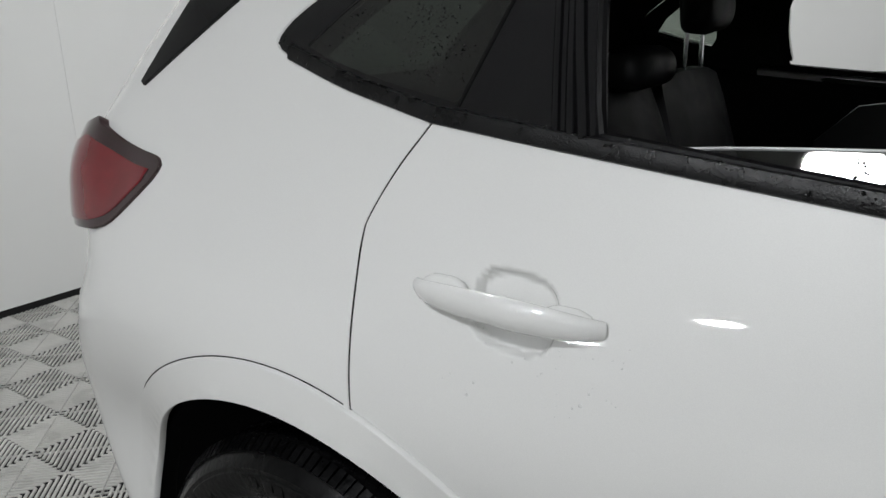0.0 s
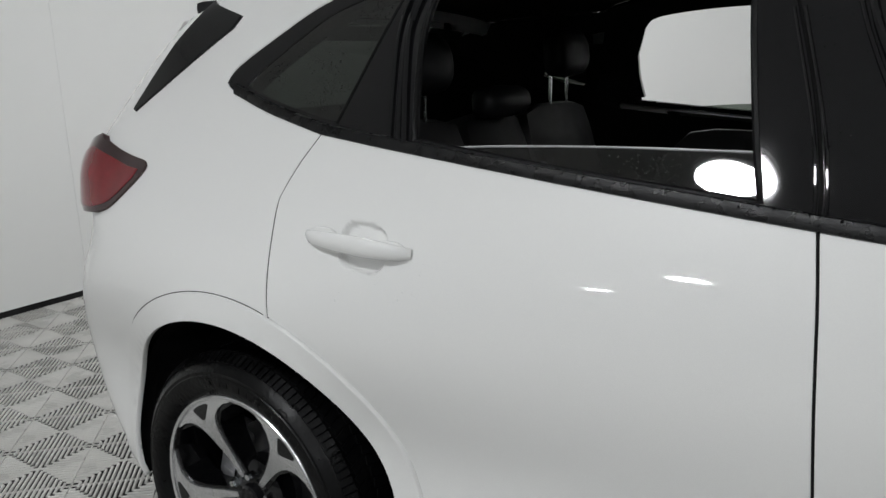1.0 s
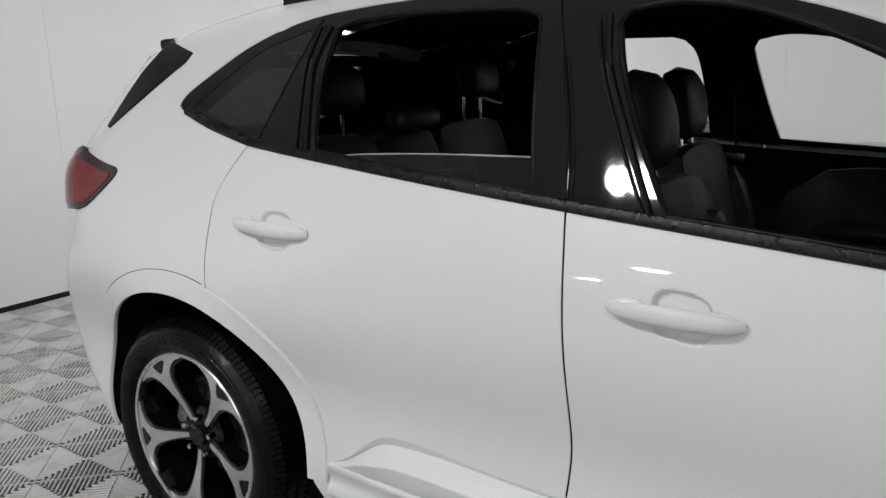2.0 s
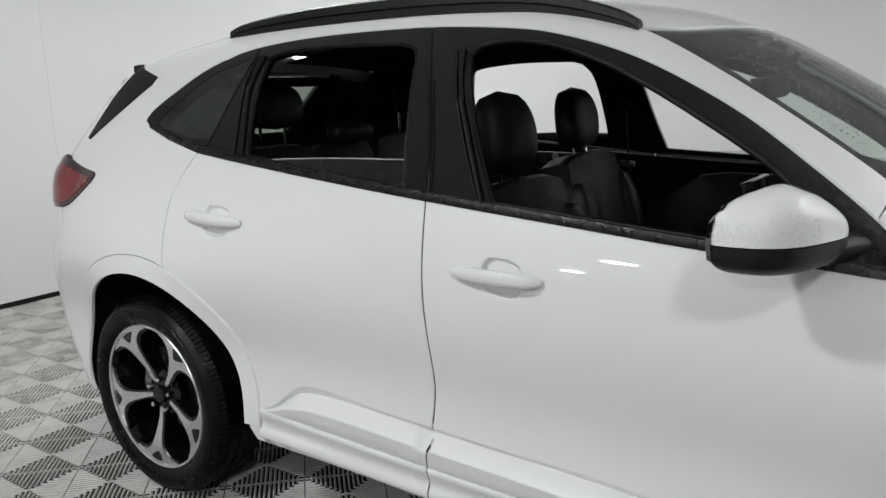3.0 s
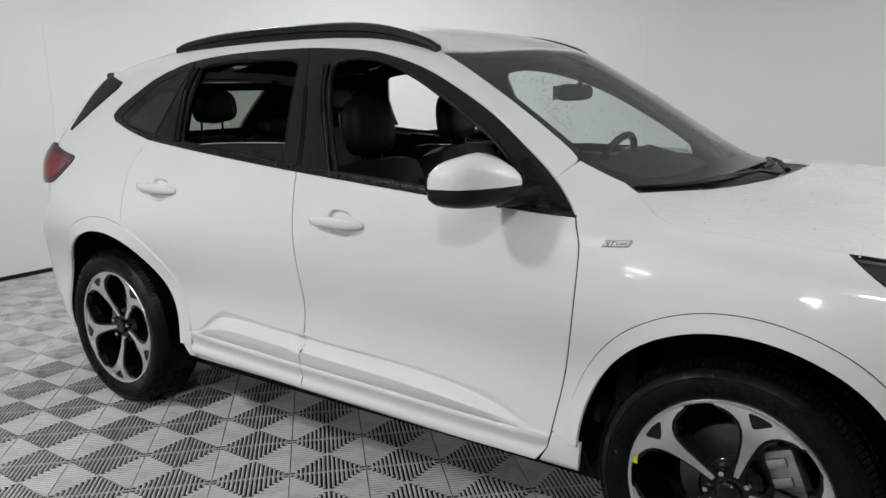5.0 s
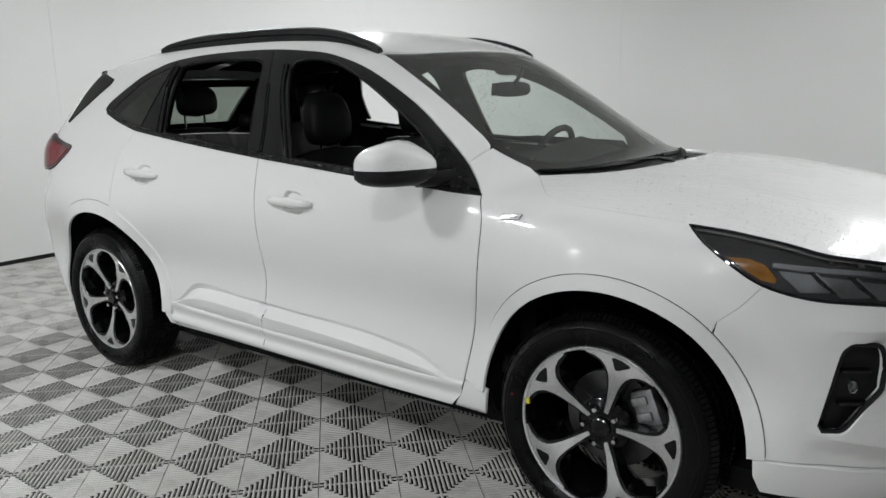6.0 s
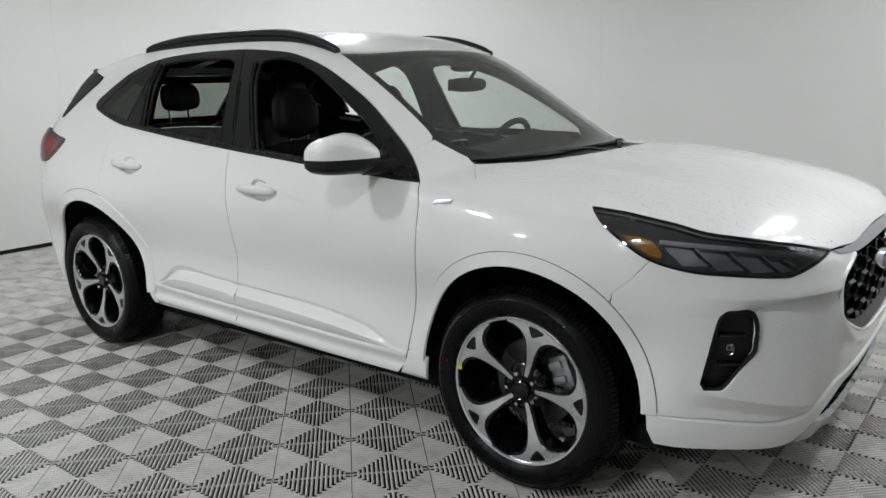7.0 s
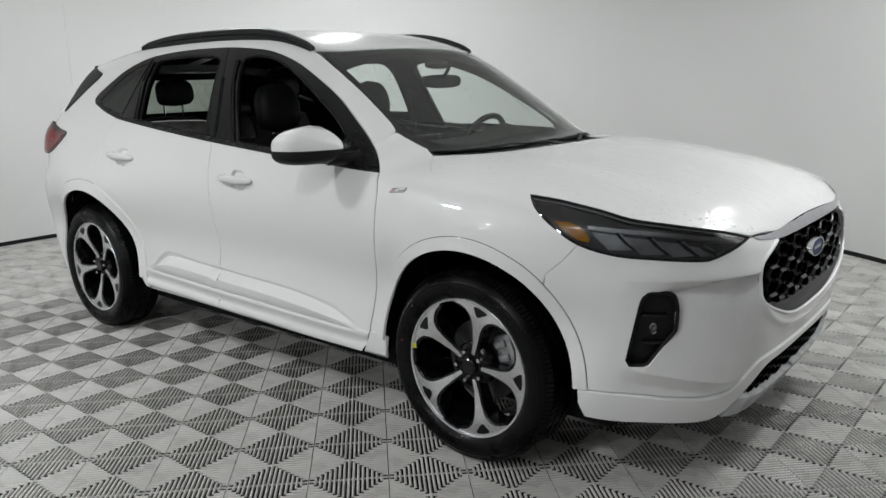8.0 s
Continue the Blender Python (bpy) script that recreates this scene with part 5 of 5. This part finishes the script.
# door mirrors
def door_mirror():
    e = new("door_mirror")
    e.parent = car
    tagged(e, "door mirror, white cap over a black housing, dripping")

    def shape(a, b):
        # a: round the upright axis, b: height -1..1
        ca, sa = math.cos(a), math.sin(a)
        rx = .095 if ca > 0 else .055
        r = max(0.0, 1 - abs(b) ** 3.4) ** (1 / 2.9)
        k = (abs(ca) ** 2.9 + abs(sa) ** 2.9) ** (-1 / 2.9)
        y = -.119 * sa * k * r
        x = rx * ca * k * r + .10 * (y / .115) * .42 + .01
        q = (.94 * x + .34 * y) / .13 - .28
        up = 1 - .26 * max(0, -q) ** 1.3 - .62 * max(0, q) ** 1.25 if b > 0 else 1 - .35 * smooth(-.2, -1, sa * k * r)
        z = (.094 if b > 0 else .058) * b * float(up)
        return Vector((1.995 + x, -.952 + y, 1.119 + z))
    for name, lo, hi, mat, lab in (("cap", .02, 1, PAINT, "white mirror cap with drops"), ("lower_housing", -1, -.02, MATT_BLACK, "black lower mirror housing")):
        bm, rings = bmesh.new(), []
        for b in np.linspace(lo, hi, 15):
            rings.append([bm.verts.new(shape(2 * math.pi * k / 48, float(np.clip(b, -.999, .999)))) for k in range(48)])
        for p, q in zip(rings, rings[1:]):
            for k in range(48):
                bm.faces.new((p[k], p[(k + 1) % 48], q[(k + 1) % 48], q[k]))
        bm.faces.new(rings[0][::-1]), bm.faces.new(rings[-1])
        part(name, bm, mat, e, lab)
    bm, rings = bmesh.new(), []
    for b in (-.85, -.5, 0, .5, .85):
        rings.append([bm.verts.new(shape(math.pi * (.62 + .76 * k / 8), b) + Vector((-.006, 0, 0))) for k in range(9)])
    for p, q in zip(rings, rings[1:]):
        for k in range(8):
            bm.faces.new((p[k], p[k + 1], q[k + 1], q[k]))
    part("mirror_rim", bm, GLOSS_BLACK, e, "dark mirror rim")
    part("mirror_arm", tube([(2.045, -.88, 1.080), (2.085, -.82, 1.078), (2.12, -.77, 1.080)], [.034, .030, .034], 12, flat=.85), MATT_BLACK, e, "black mirror arm")
    return e, shape


mirror, cap_shape = door_mirror()
SAIL = loop([(2.035, 1.068), (2.228, 1.048)], bend([(2.215, 1.062), (2.14, 1.118), (2.05, 1.185)], 4))
twin(skin("mirror_sail", [sheet("side", SAIL, (), .02, off=.003, gap=0, flange=.01)], WET_BLACK, car, "black triangular mirror base with drops"))


# roof rails
def roof_rail():
    xs = np.linspace(.15, 1.60, 40)
    q = onto("top", np.c_[xs, -.520 - .012 * np.clip((xs - 1.3) / .3, 0, 1)])
    t = (xs - xs[0]) / (xs[-1] - xs[0])
    lift = .025 * np.minimum(1, np.sin(np.pi * t) ** .5 * 1.2)
    bm, rows = bmesh.new(), []
    for a, h in zip(q, lift):
        a, h = Vector(a), float(h) + .004
        rows.append([bm.verts.new(a + Vector((0, dy, dz))) for dy, dz in ((-.016, -.012), (-.0155, h * .35), (-.012, h * .45), (-.0165, h * .55), (-.014, h + .010), (-.004, h + .016), (.008, h + .014), (.016, h), (.017, -.012))])
    for a, b in zip(rows, rows[1:]):
        for i in range(8):
            bm.faces.new((a[i], a[i + 1], b[i + 1], b[i]))
    bm.faces.new(rows[0]), bm.faces.new(rows[-1][::-1])
    return part("roof_rail", bm, MATT_BLACK, car, "black roof rail")


twin(roof_rail())


# wipers on the scuttle
def wiper(line, pivot):
    """A blade along a soft line at the foot of the glass, and the arm that carries it."""
    q = bend([(*v, 0) for v in line], 6)[:, :2]
    pts = onto("top", q)
    e = part("wiper", tube([(p[0], p[1], p[2] - .001) for p in pts], [.004 + .0045 * math.sin(math.pi * t) ** .4 for t in np.linspace(0, 1, len(pts))], 6, flat=1.1), COWL, car, "black windscreen wiper")
    half = len(q) // 2
    arm = onto("top", np.array([pivot, (np.array(pivot) + q[-4]) / 2, q[-6], q[half]]))
    part("wiper_arm", tube([(p[0], p[1], p[2] + d) for p, d in zip(arm, (-.012, .004, .008, .008))], [.011, .009, .007, .004], 8, flat=.7), COWL, e, "black wiper arm")


wiper([(2.325, -.565), (2.43, -.45), (2.515, -.30), (2.55, -.10)], (2.60, -.02))
wiper([(2.545, .02), (2.53, .22), (2.45, .46)], (2.605, .10))


# badge on the wing
def side_badge():
    p = onto("side", np.array([(2.358, .966), (2.430, .972), (2.438, .987), (2.367, .982)]))
    n = normals(p).mean(0)
    c = p.mean(0)
    V = [q + n * .0008 for q in p] + [q + n * .0035 for q in p]
    e = link("side_badge", raw(V, [(4, 5, 6, 7), (0, 1, 5, 4), (1, 2, 6, 5), (2, 3, 7, 6), (3, 0, 4, 7)], BADGE), car, "small bright side badge with red and dark marks")
    a, u, w = np.array(p[0]), p[1] - p[0], p[3] - p[0]

    def bar(name, u0, u1, w0, w1, mat):
        q = [a + u * x + w * y + n * .0042 for x, y in ((u0, w0), (u1, w0), (u1, w1), (u0, w1))]
        r = [v - n * .001 for v in q]
        link(name, raw(q + r, [(0, 1, 2, 3), (4, 5, 1, 0), (5, 6, 2, 1), (6, 7, 3, 2), (7, 4, 0, 3)], mat), e)
    for x0, x1, y0, y1 in ((.08, .22, .70, .84), (.08, .12, .46, .84), (.08, .22, .44, .58), (.18, .22, .16, .58), (.08, .22, .16, .28), (.25, .40, .70, .84), (.31, .345, .16, .84)):
        bar("red_mark", x0, x1, y0, y1, RED_LENS)
    for x0, x1, y0, y1 in ((.50, .52, .3, .78), (.50, .58, .3, .4), (.63, .645, .3, .6), (.69, .705, .3, .62), (.75, .765, .3, .62), (.80, .88, .3, .38), (.80, .88, .52, .62), (.0, 1.0, .0, .05), (.0, 1.0, .95, 1.0), (.0, .015, .0, 1.0), (.985, 1.0, .0, 1.0)):
        bar("dark_mark", x0, x1, y0, y1, GRILLE_DARK)
    return e


side_badge()

# ---- front: grille mesh, strip, emblem, intake, fog lamps, lamp insides ----
GRILLE_BLACK = material("black_grille_plastic", (.005, .005, .0055), .26, 0, .25, 0, 30, .3)


def hexa(how, u, v, w, h, thick, deep, off):
    """One six-sided frame of the grille, standing out of its back."""
    ring = [(-.5, 0), (-.26, .5), (.26, .5), (.5, 0), (.26, -.5), (-.26, -.5)]
    outer = onto(how, np.array([(u + a * w, v + b * h) for a, b in ring]))
    inner_ = onto(how, np.array([(u + a * (w - thick), v + b * (h - thick)) for a, b in ring]))
    n = normals(outer)
    V = [*(outer + n * (off - .010)), *(inner_ + n * off), *(inner_ + n * (off - deep)), *(outer + n * (off - deep))]
    F = []
    for k in range(6):
        j = (k + 1) % 6
        F += [(k, j, 6 + j, 6 + k), (6 + k, 6 + j, 12 + j, 12 + k), (12 + k, 12 + j, 18 + j, 18 + k), (18 + k, 18 + j, j, k)]
    return raw(V, F, GRILLE_BLACK)


grille = new("grille")
grille.parent = car
tagged(grille, "gloss black honeycomb grille with an oval emblem")
G_OUT = np.r_[GRILLE, GRILLE_L[1:]]
G_FULL = loop(G_OUT, (np.c_[2 * 1.461 - G_OUT[:, 0], G_OUT[:, 1]])[::-1][1:-1])


for i in range(-7, 8):
    for j in range(0, 6):
        u = 1.461 + i * .070
        v = .612 + j * .048 + (.024 if i % 2 else 0)
        corners = np.array([(u + a, v + b) for a in (-.04, .04) for b in (-.02, .02)])
        if within(corners, G_FULL).sum() >= 3 and v > .605 - .02 * abs(i) * .3:
            link("grille_cell", hexa("nose", u, v, .094, .052, .015, .042, -.008 - .008 * (j % 2)), grille)
skin("grille_lower", [sheet("nose", loop(bend([(1.02, .664), (1.055, .645), (1.126, .626), (1.232, .617), (1.4815, .617)], 5), GRILLE_L[GRILLE_L[:, 1] < .655][::-1]), (), .03, off=-.006, gap=0, flange=.02)], GRILLE_DARK, grille, "smooth dark lower part of the grille", mirror=True)
STRIP = loop(bend([(1.0, .866), (1.10, .862), (1.2, .866), (1.4815, .872)], 5), bend([(1.4815, .840), (1.25, .840), (1.14, .842), (1.03, .854)], 5))
skin("grille_strip", [sheet("nose", STRIP, (), .02, off=.004, gap=0, flange=.02)], SATIN, grille, "satin grey strip over the grille", mirror=True)
rim = loop(GRILLE_L)
p = onto("nose", GRILLE_L)
for s in (1, -1):
    q = p if s > 0 else p * (1, -1, 1) + (0, 2 * MID, 0)
    part("grille_rim", tube(q + normals(q) * .002, .0065, 8), PAINT, grille, "white grille surround")
# oval emblem, plain
c0 = onto("nose", [(1.461, .755)])[0]
bm = lathe([(.001, -.010), (.9, -.010), (1.0, -.002), (1.0, .02)], 48)
EMBLEM = material("dark_blue_emblem", (.012, .03, .11), .5, .0, .3, .0, 9, .15)
bmesh.ops.transform(bm, matrix=Matrix.Translation(c0 + np.array((-.004, 0, 0))) @ Matrix.Rotation(radians(90), 4, "Z") @ Matrix.Diagonal((.072, 1, .031, 1)), verts=bm.verts[:])
emblem = part("emblem", bm, EMBLEM, grille, "blue oval emblem")
bm = lathe([(1.0, -.012), (1.07, -.012), (1.10, -.004), (1.10, .02)], 48)
bmesh.ops.transform(bm, matrix=Matrix.Translation(c0 + np.array((-.004, 0, 0))) @ Matrix.Rotation(radians(90), 4, "Z") @ Matrix.Diagonal((.072, 1, .031, 1)), verts=bm.verts[:])
part("emblem_rim", bm, CHROME, emblem, "bright emblem rim")
for k, w in ((-.5, .16), (-.15, .12), (.2, .12), (.52, .16)):
    part("emblem_mark", box(c0[0] + .007, c0[0] + .0085, c0[1] + k * .06 - w * .05, c0[1] + k * .06 + w * .05, c0[2] - .006, c0[2] + .006), LAMP_GREY, emblem, "pale mark", False)

intake = new("lower_intake")
intake.parent = car
tagged(intake, "black honeycomb lower intake")
for i in range(-8, 9):
    for j in range(0, 4):
        u, v = 1.461 + i * .055, .305 + j * .034 + (.017 if i % 2 else 0)
        if within(np.array([(u, v)]), loop(LG, LG_LOW[1:]) if u <= 1.461 else loop(LG, LG_LOW[1:]) * (-1, 1) + (2 * 1.461, 0))[0]:
            link("intake_cell", hexa("nose", u, v, .068, .038, .008, .02, -.006), intake)

# fog lamps in their pockets
fog = new("fog_lamp")
fog.parent = car
tagged(fog, "small fog lamp in a black pocket")
f0 = onto("nose", [(.672, .60)])[0]
fn = normals(f0.reshape(1, 3))[0]
turn = Vector((0, -1, 0)).rotation_difference(Vector(fn)).to_matrix().to_4x4()
place = Matrix.Translation(f0 - fn * .022) @ turn
for nm, prof_, mat, lab in (("lamp_body", [(.001, .012), (.013, .0), (.018, -.004), (.020, .002), (.020, .03)], CHROME, "bright fog lamp reflector"), ("lamp_glass", [(.001, -.008), (.010, -.006), (.016, -.003)], LENS, "clear fog lamp glass")):
    bm = lathe(prof_, 28)
    bmesh.ops.transform(bm, matrix=place @ Matrix.Diagonal((.7, 1, 1, 1)), verts=bm.verts[:])
    part(nm, bm, mat, fog, lab)
for dz in (.045, -.045):
    bm = box(-.035, .04, -.012, .02, dz - .004, dz + .004, .002)
    bmesh.ops.transform(bm, matrix=place, verts=bm.verts[:])
    part("pocket_fin", bm, GLOSS_BLACK, fog, "black pocket fin")
p = onto("nose", even(FOG, .03))
part("pocket_rim", tube(p - normals(p) * .006, .007, 8, True), MATT_BLACK, fog, "black pocket edge")
twin(fog)


# inside the headlamp: reflector bowls and a light bar
def lamp_piece(name, outline, mat, off, lab, holder=headlamp, flange=.02):
    return skin(name, [sheet("nose", np.asarray(outline, float), (), .012, off=off, gap=0, flange=flange)], mat, holder, lab)


for u0, w, lo, hi in ((.515, .085, .850, .905), (.612, .082, .838, .893), (.705, .075, .832, .882), (.790, .050, .830, .868)):
    lamp_piece("reflector", loop([(u0 - .026, hi), (u0 + w - .034, hi - .008)], bend([(u0 + w - .022, hi - .02), (u0 + w - .006, (lo + hi) / 2 - .004), (u0 + w + .010, lo + .002)], 3), [(u0 + .022, lo)], bend([(u0 + .002, (lo + hi) / 2 - .006), (u0 - .018, hi - .014)], 3)), LAMP_GREY, -.022, "grey reflector bowl")
    lamp_piece("divider", loop([(u0 + w - .040, hi), (u0 + w - .031, hi), (u0 + w + .012, lo + .004), (u0 + w + .020, lo)], [(u0 + w + .012, lo)], [(u0 + w - .020, (lo + hi) / 2)]), GLOSS_BLACK, -.012, "black divider", flange=.008)
    lamp_piece("reflector_edge", loop([(u0 + w - .028, hi - .004), (u0 + w - .024, hi - .004), (u0 + w + .006, lo + .018), (u0 + w + .002, lo + .018)]), BAR, -.0085, "thin bright edge", flange=.003)
lamp_piece("light_bar", np.r_[bend([(.475, .926), (.60, .916), (.70, .908), (.80, .896), (.90, .880), (.955, .870)], 4), bend([(.955, .864), (.90, .872), (.80, .886), (.70, .897), (.60, .904), (.475, .915)], 4)], BAR, -.012, "pale light bar")
lamp_piece("light_bar", np.r_[bend([(.842, .828), (.90, .848), (.955, .863)], 4), bend([(.952, .858), (.90, .842), (.846, .823)], 4)], CHROME, -.008, "bright inner bar")
p = onto("nose", even(hl_loop, .02))
part("lamp_bezel", tube(p - normals(p) * .002, .0045, 6, True), GLOSS_BLACK, headlamp, "black lamp edge")
twin(headlamp)


# ---- water: beads on the waist strip, panes, mirror, bumper, bonnet and roof ----
def beads(name, spots, parent, label, seed, mat=WATER):
    """Half drops that sit on a surface: spots of (place, normal, radius)."""
    rnd = random.Random(seed)
    V, F = [], []
    for p, n, r in spots:
        n = Vector(n).normalized()
        a = n.orthogonal().normalized()
        c = n.cross(a)
        turn, squash = rnd.uniform(0, 6.28), rnd.uniform(.8, 1.25)
        base = len(V)
        V.append(tuple(Vector(p) + n * r * .62))
        for ring, (rr, hh) in enumerate(((.70, .45), (1.0, -.05))):
            for k in range(7):
                t = turn + 2 * math.pi * k / 7
                V.append(tuple(Vector(p) + (a * math.cos(t) * squash + c * math.sin(t) / squash) * r * rr + n * r * hh))
        for k in range(7):
            j = (k + 1) % 7
            F += [(base, base + 1 + k, base + 1 + j), (base + 1 + k, base + 8 + k, base + 8 + j, base + 1 + j)]
    return link(name, raw(V, F, mat, True), parent, label, kind="stuff")


def scatter(how, outline, count, off, r0, r1, seed, cluster=0.0):
    rng = np.random.default_rng(seed)
    outline = np.asarray(outline)
    lo, hi = outline.min(0), outline.max(0)
    q = lo + (hi - lo) * rng.random((count * 5, 2))
    q = q[within(q, outline)]
    if cluster:
        keep = [noise.noise(Vector((u * cluster, v * cluster, seed))) > rng.uniform(-.35, .45) for u, v in q]
        q = q[np.array(keep)]
    q = q[:count]
    p = onto(how, q)
    n = normals(p)
    r = r0 + (r1 - r0) * rng.random(len(p)) ** 3
    return [(a + m * off, m, s) for a, m, s in zip(p, n, r)]


strip_line = np.vstack([BELT, DLO_TIP[1:]])
band = loop(strip_line + (0, .001), (strip_line + (0, .020))[::-1])
beads("water_film", scatter("side", band, 1500, .0068, .0009, .0030, 3), car, "water beads on the waist strip", 1)
beads("water_film", scatter("side", shrink(even(PANE_R, .03), .006), 500, -.0175, .0008, .0022, 5, 14), car, "water drops on the lowered pane", 2)
beads("water_film", scatter("side", shrink(even(QG, .03), .01), 450, -.0055, .0008, .0020, 6, 9), car, "water drops on the quarter glass", 3)
pillar = loop([(1.15, 1.135), (1.30, 1.135), (1.20, 1.40), (1.10, 1.40)])
beads("water_film", scatter("side", pillar, 160, -.0028, .0007, .0018, 8, 20), car, "water drops on the door pillar", 4)
cheek_area = loop([(.55, .40), (.98, .40), (.98, .76), (.60, .76)])
spots = [s for s in scatter("nose", cheek_area, 1700, 0, .0008, .0019, 9, 7) if not within(np.array([(.8 * math.atan2(s[0][0] - PIVOT[0], PIVOT[1] - s[0][1]), s[0][2])]), shrink(even(FOG, .03), -.01))[0]]
uvs = np.array([(.8 * math.atan2(s[0][0] - PIVOT[0], PIVOT[1] - s[0][1]), s[0][2]) for s in spots])
lift = bumper_relief(uvs[:, 0], uvs[:, 1])
beads("water_film", [(a + m * l, m, r) for (a, m, r), l in zip(spots, lift)], car, "fine water drops on the front bumper", 5, DROP)
beads("water_film", scatter("top", hood_loop, 2600, .005, .0012, .0032, 11, 5), car, "water drops on the bonnet", 6, DROP)
beads("water_film", scatter("top", loop(roof_half[:-1], flip_y(roof_half)), 1500, .0, .0014, .0034, 12, 4), car, "water drops on the roof", 7, DROP)
beads("water_film", scatter("top", ws_loop, 900, -.0035, .0010, .0024, 13, 6), car, "water drops on the windscreen", 8)
wet_patch = loop(bend([(1.79, -.475), (1.92, -.50), (2.10, -.52)], 4), bend([(2.06, -.40), (1.95, -.26), (1.82, -.10)], 4), [(1.80, -.25)])
beads("water_film", scatter("top", wet_patch, 420, -.0035, .0012, .0030, 29, 6), car, "thick water drops on the windscreen", 8)
door_low = loop([(.30, .90), (.52, .90), (.52, 1.0), (.30, 1.0)])
beads("water_film", scatter("side", door_low, 40, .0, .0010, .0026, 14), car, "water drops under the handle", 9, DROP)

rnd = random.Random(21)
spots = []
for _ in range(260):
    a, b = rnd.uniform(.2, 2.2), rnd.uniform(.06, .62)
    q, e = cap_shape(a, b), 1e-3
    n = (cap_shape(a + e, b) - q).cross(cap_shape(a, b + e) - q).normalized()
    if n.dot(q - Vector((1.995, -.952, 1.119))) < 0:
        n = -n
    spots.append((q, n, rnd.uniform(.0008, .0017)))
beads("water_film", spots, mirror, "fine water drops on the mirror cap", 10, DROP)


# ---- floor tiles: each of four triangles of ribs ----
def tile_mesh(side=.2828, ribs=17):
    V, F = [], []
    pitch = side / ribs
    h = side / 2 - .0008

    def rib(x0, x1, w, turn, z1=0.0, z0=-.0075):
        # a bar along x from x0 to x1 at y = w, turned by quarter turns
        def put(x, y, z):
            for _ in range(turn):
                x, y = -y, x
            V.append((x, y, z))
        b = len(V)
        a = pitch * .29
        line = ((-a, z0), (-a, z1 - .0065), (-.90 * a, z1 - .0036), (-.62 * a, z1 - .0014), (0, z1), (.62 * a, z1 - .0014), (.90 * a, z1 - .0036), (a, z1 - .0065), (a, z0))
        for y, z in line:
            put(x0, w + y, z), put(x1, w + y, z)
        for i in range(8):
            F.append((b + 2 * i, b + 2 * i + 2, b + 2 * i + 3, b + 2 * i + 1))
        F.append(tuple(b + 2 * i for i in range(1, 8)))
        F.append(tuple(b + 2 * i + 1 for i in range(7, 0, -1)))
    for turn in range(4):
        # the triangle on the +x side: bars run along x, from the diagonal out to the edge
        for k in range(ribs):
            w = -side / 2 + pitch * (k + .5)
            if abs(w) < h - pitch * .7:
                rib(abs(w) + pitch * .22, h - .0015, w, turn)
    # a thin frame along the edges
    def bar(p, q, w, z1, z0=-.0075):
        p, q = np.array(p), np.array(q)
        d = (q - p) / np.linalg.norm(q - p)
        n = np.array((-d[1], d[0])) * w / 2
        b = len(V)
        for c in (p - n, p + n, q + n, q - n):
            V.append((c[0], c[1], z1)), V.append((c[0], c[1], z0))
        F.extend([(b, b + 6, b + 4, b + 2), (b, b + 1, b + 7, b + 6), (b + 2, b + 4, b + 5, b + 3), (b, b + 2, b + 3, b + 1), (b + 4, b + 6, b + 7, b + 5)])
    for a, b in (((-h, -h), (h, -h)), ((h, -h), (h, h)), ((h, h), (-h, h)), ((-h, h), (-h, -h))):
        a, b = np.array(a) * .990, np.array(b) * .990
        bar(a, b, .0018, -.0030)
    return V, F


TV, TF = tile_mesh()
TX0, TY0 = 2.57, -1.14                     # one tile's corner
spots = []
for i in range(-34, 35):
    for j in range(-34, 35):
        # tiles stand corner-wise to the car: centres half way between corners
        x, y = TX0 + .2 * (i + j) + .2, TY0 + .2 * (i - j)
        dx, dy = x - 1.0, y + .2
        if -7.1 < x < 5.4 and -10.1 < y < 4.0 and (y < .4 or math.hypot(dx, dy) < 4.2) and (x > -3.1 or y < -5.5):
            spots.append((x, y))
near = sorted(spots, key=lambda p: (p[0] - 1.2) ** 2 / 2.6 + (p[1] + 1.3) ** 2)
tile = raw(TV, TF, TILE, True)
tile.set_sharp_from_angle(angle=radians(55))
for x, y in near[:300]:
    ob = link("tile", tile, floor)
    ob.matrix_local = pose(x, y, 0, 0, 0, 45)
c45 = math.sqrt(.5)
base = np.array(TV)
base = np.c_[(base[:, 0] - base[:, 1]) * c45, (base[:, 0] + base[:, 1]) * c45, base[:, 2]]
FV, FF = [], []
faces = TF
for n, (x, y) in enumerate(near[300:]):
    FV.append(base + (x, y, 0))
    FF += [tuple(i + n * len(base) for i in f) for f in faces]
rest = raw(np.vstack(FV), FF, TILE, True)
rest.set_sharp_from_angle(angle=radians(55))
link("tiles", rest, floor, "grey ribbed plastic floor tiles", kind="stuff")
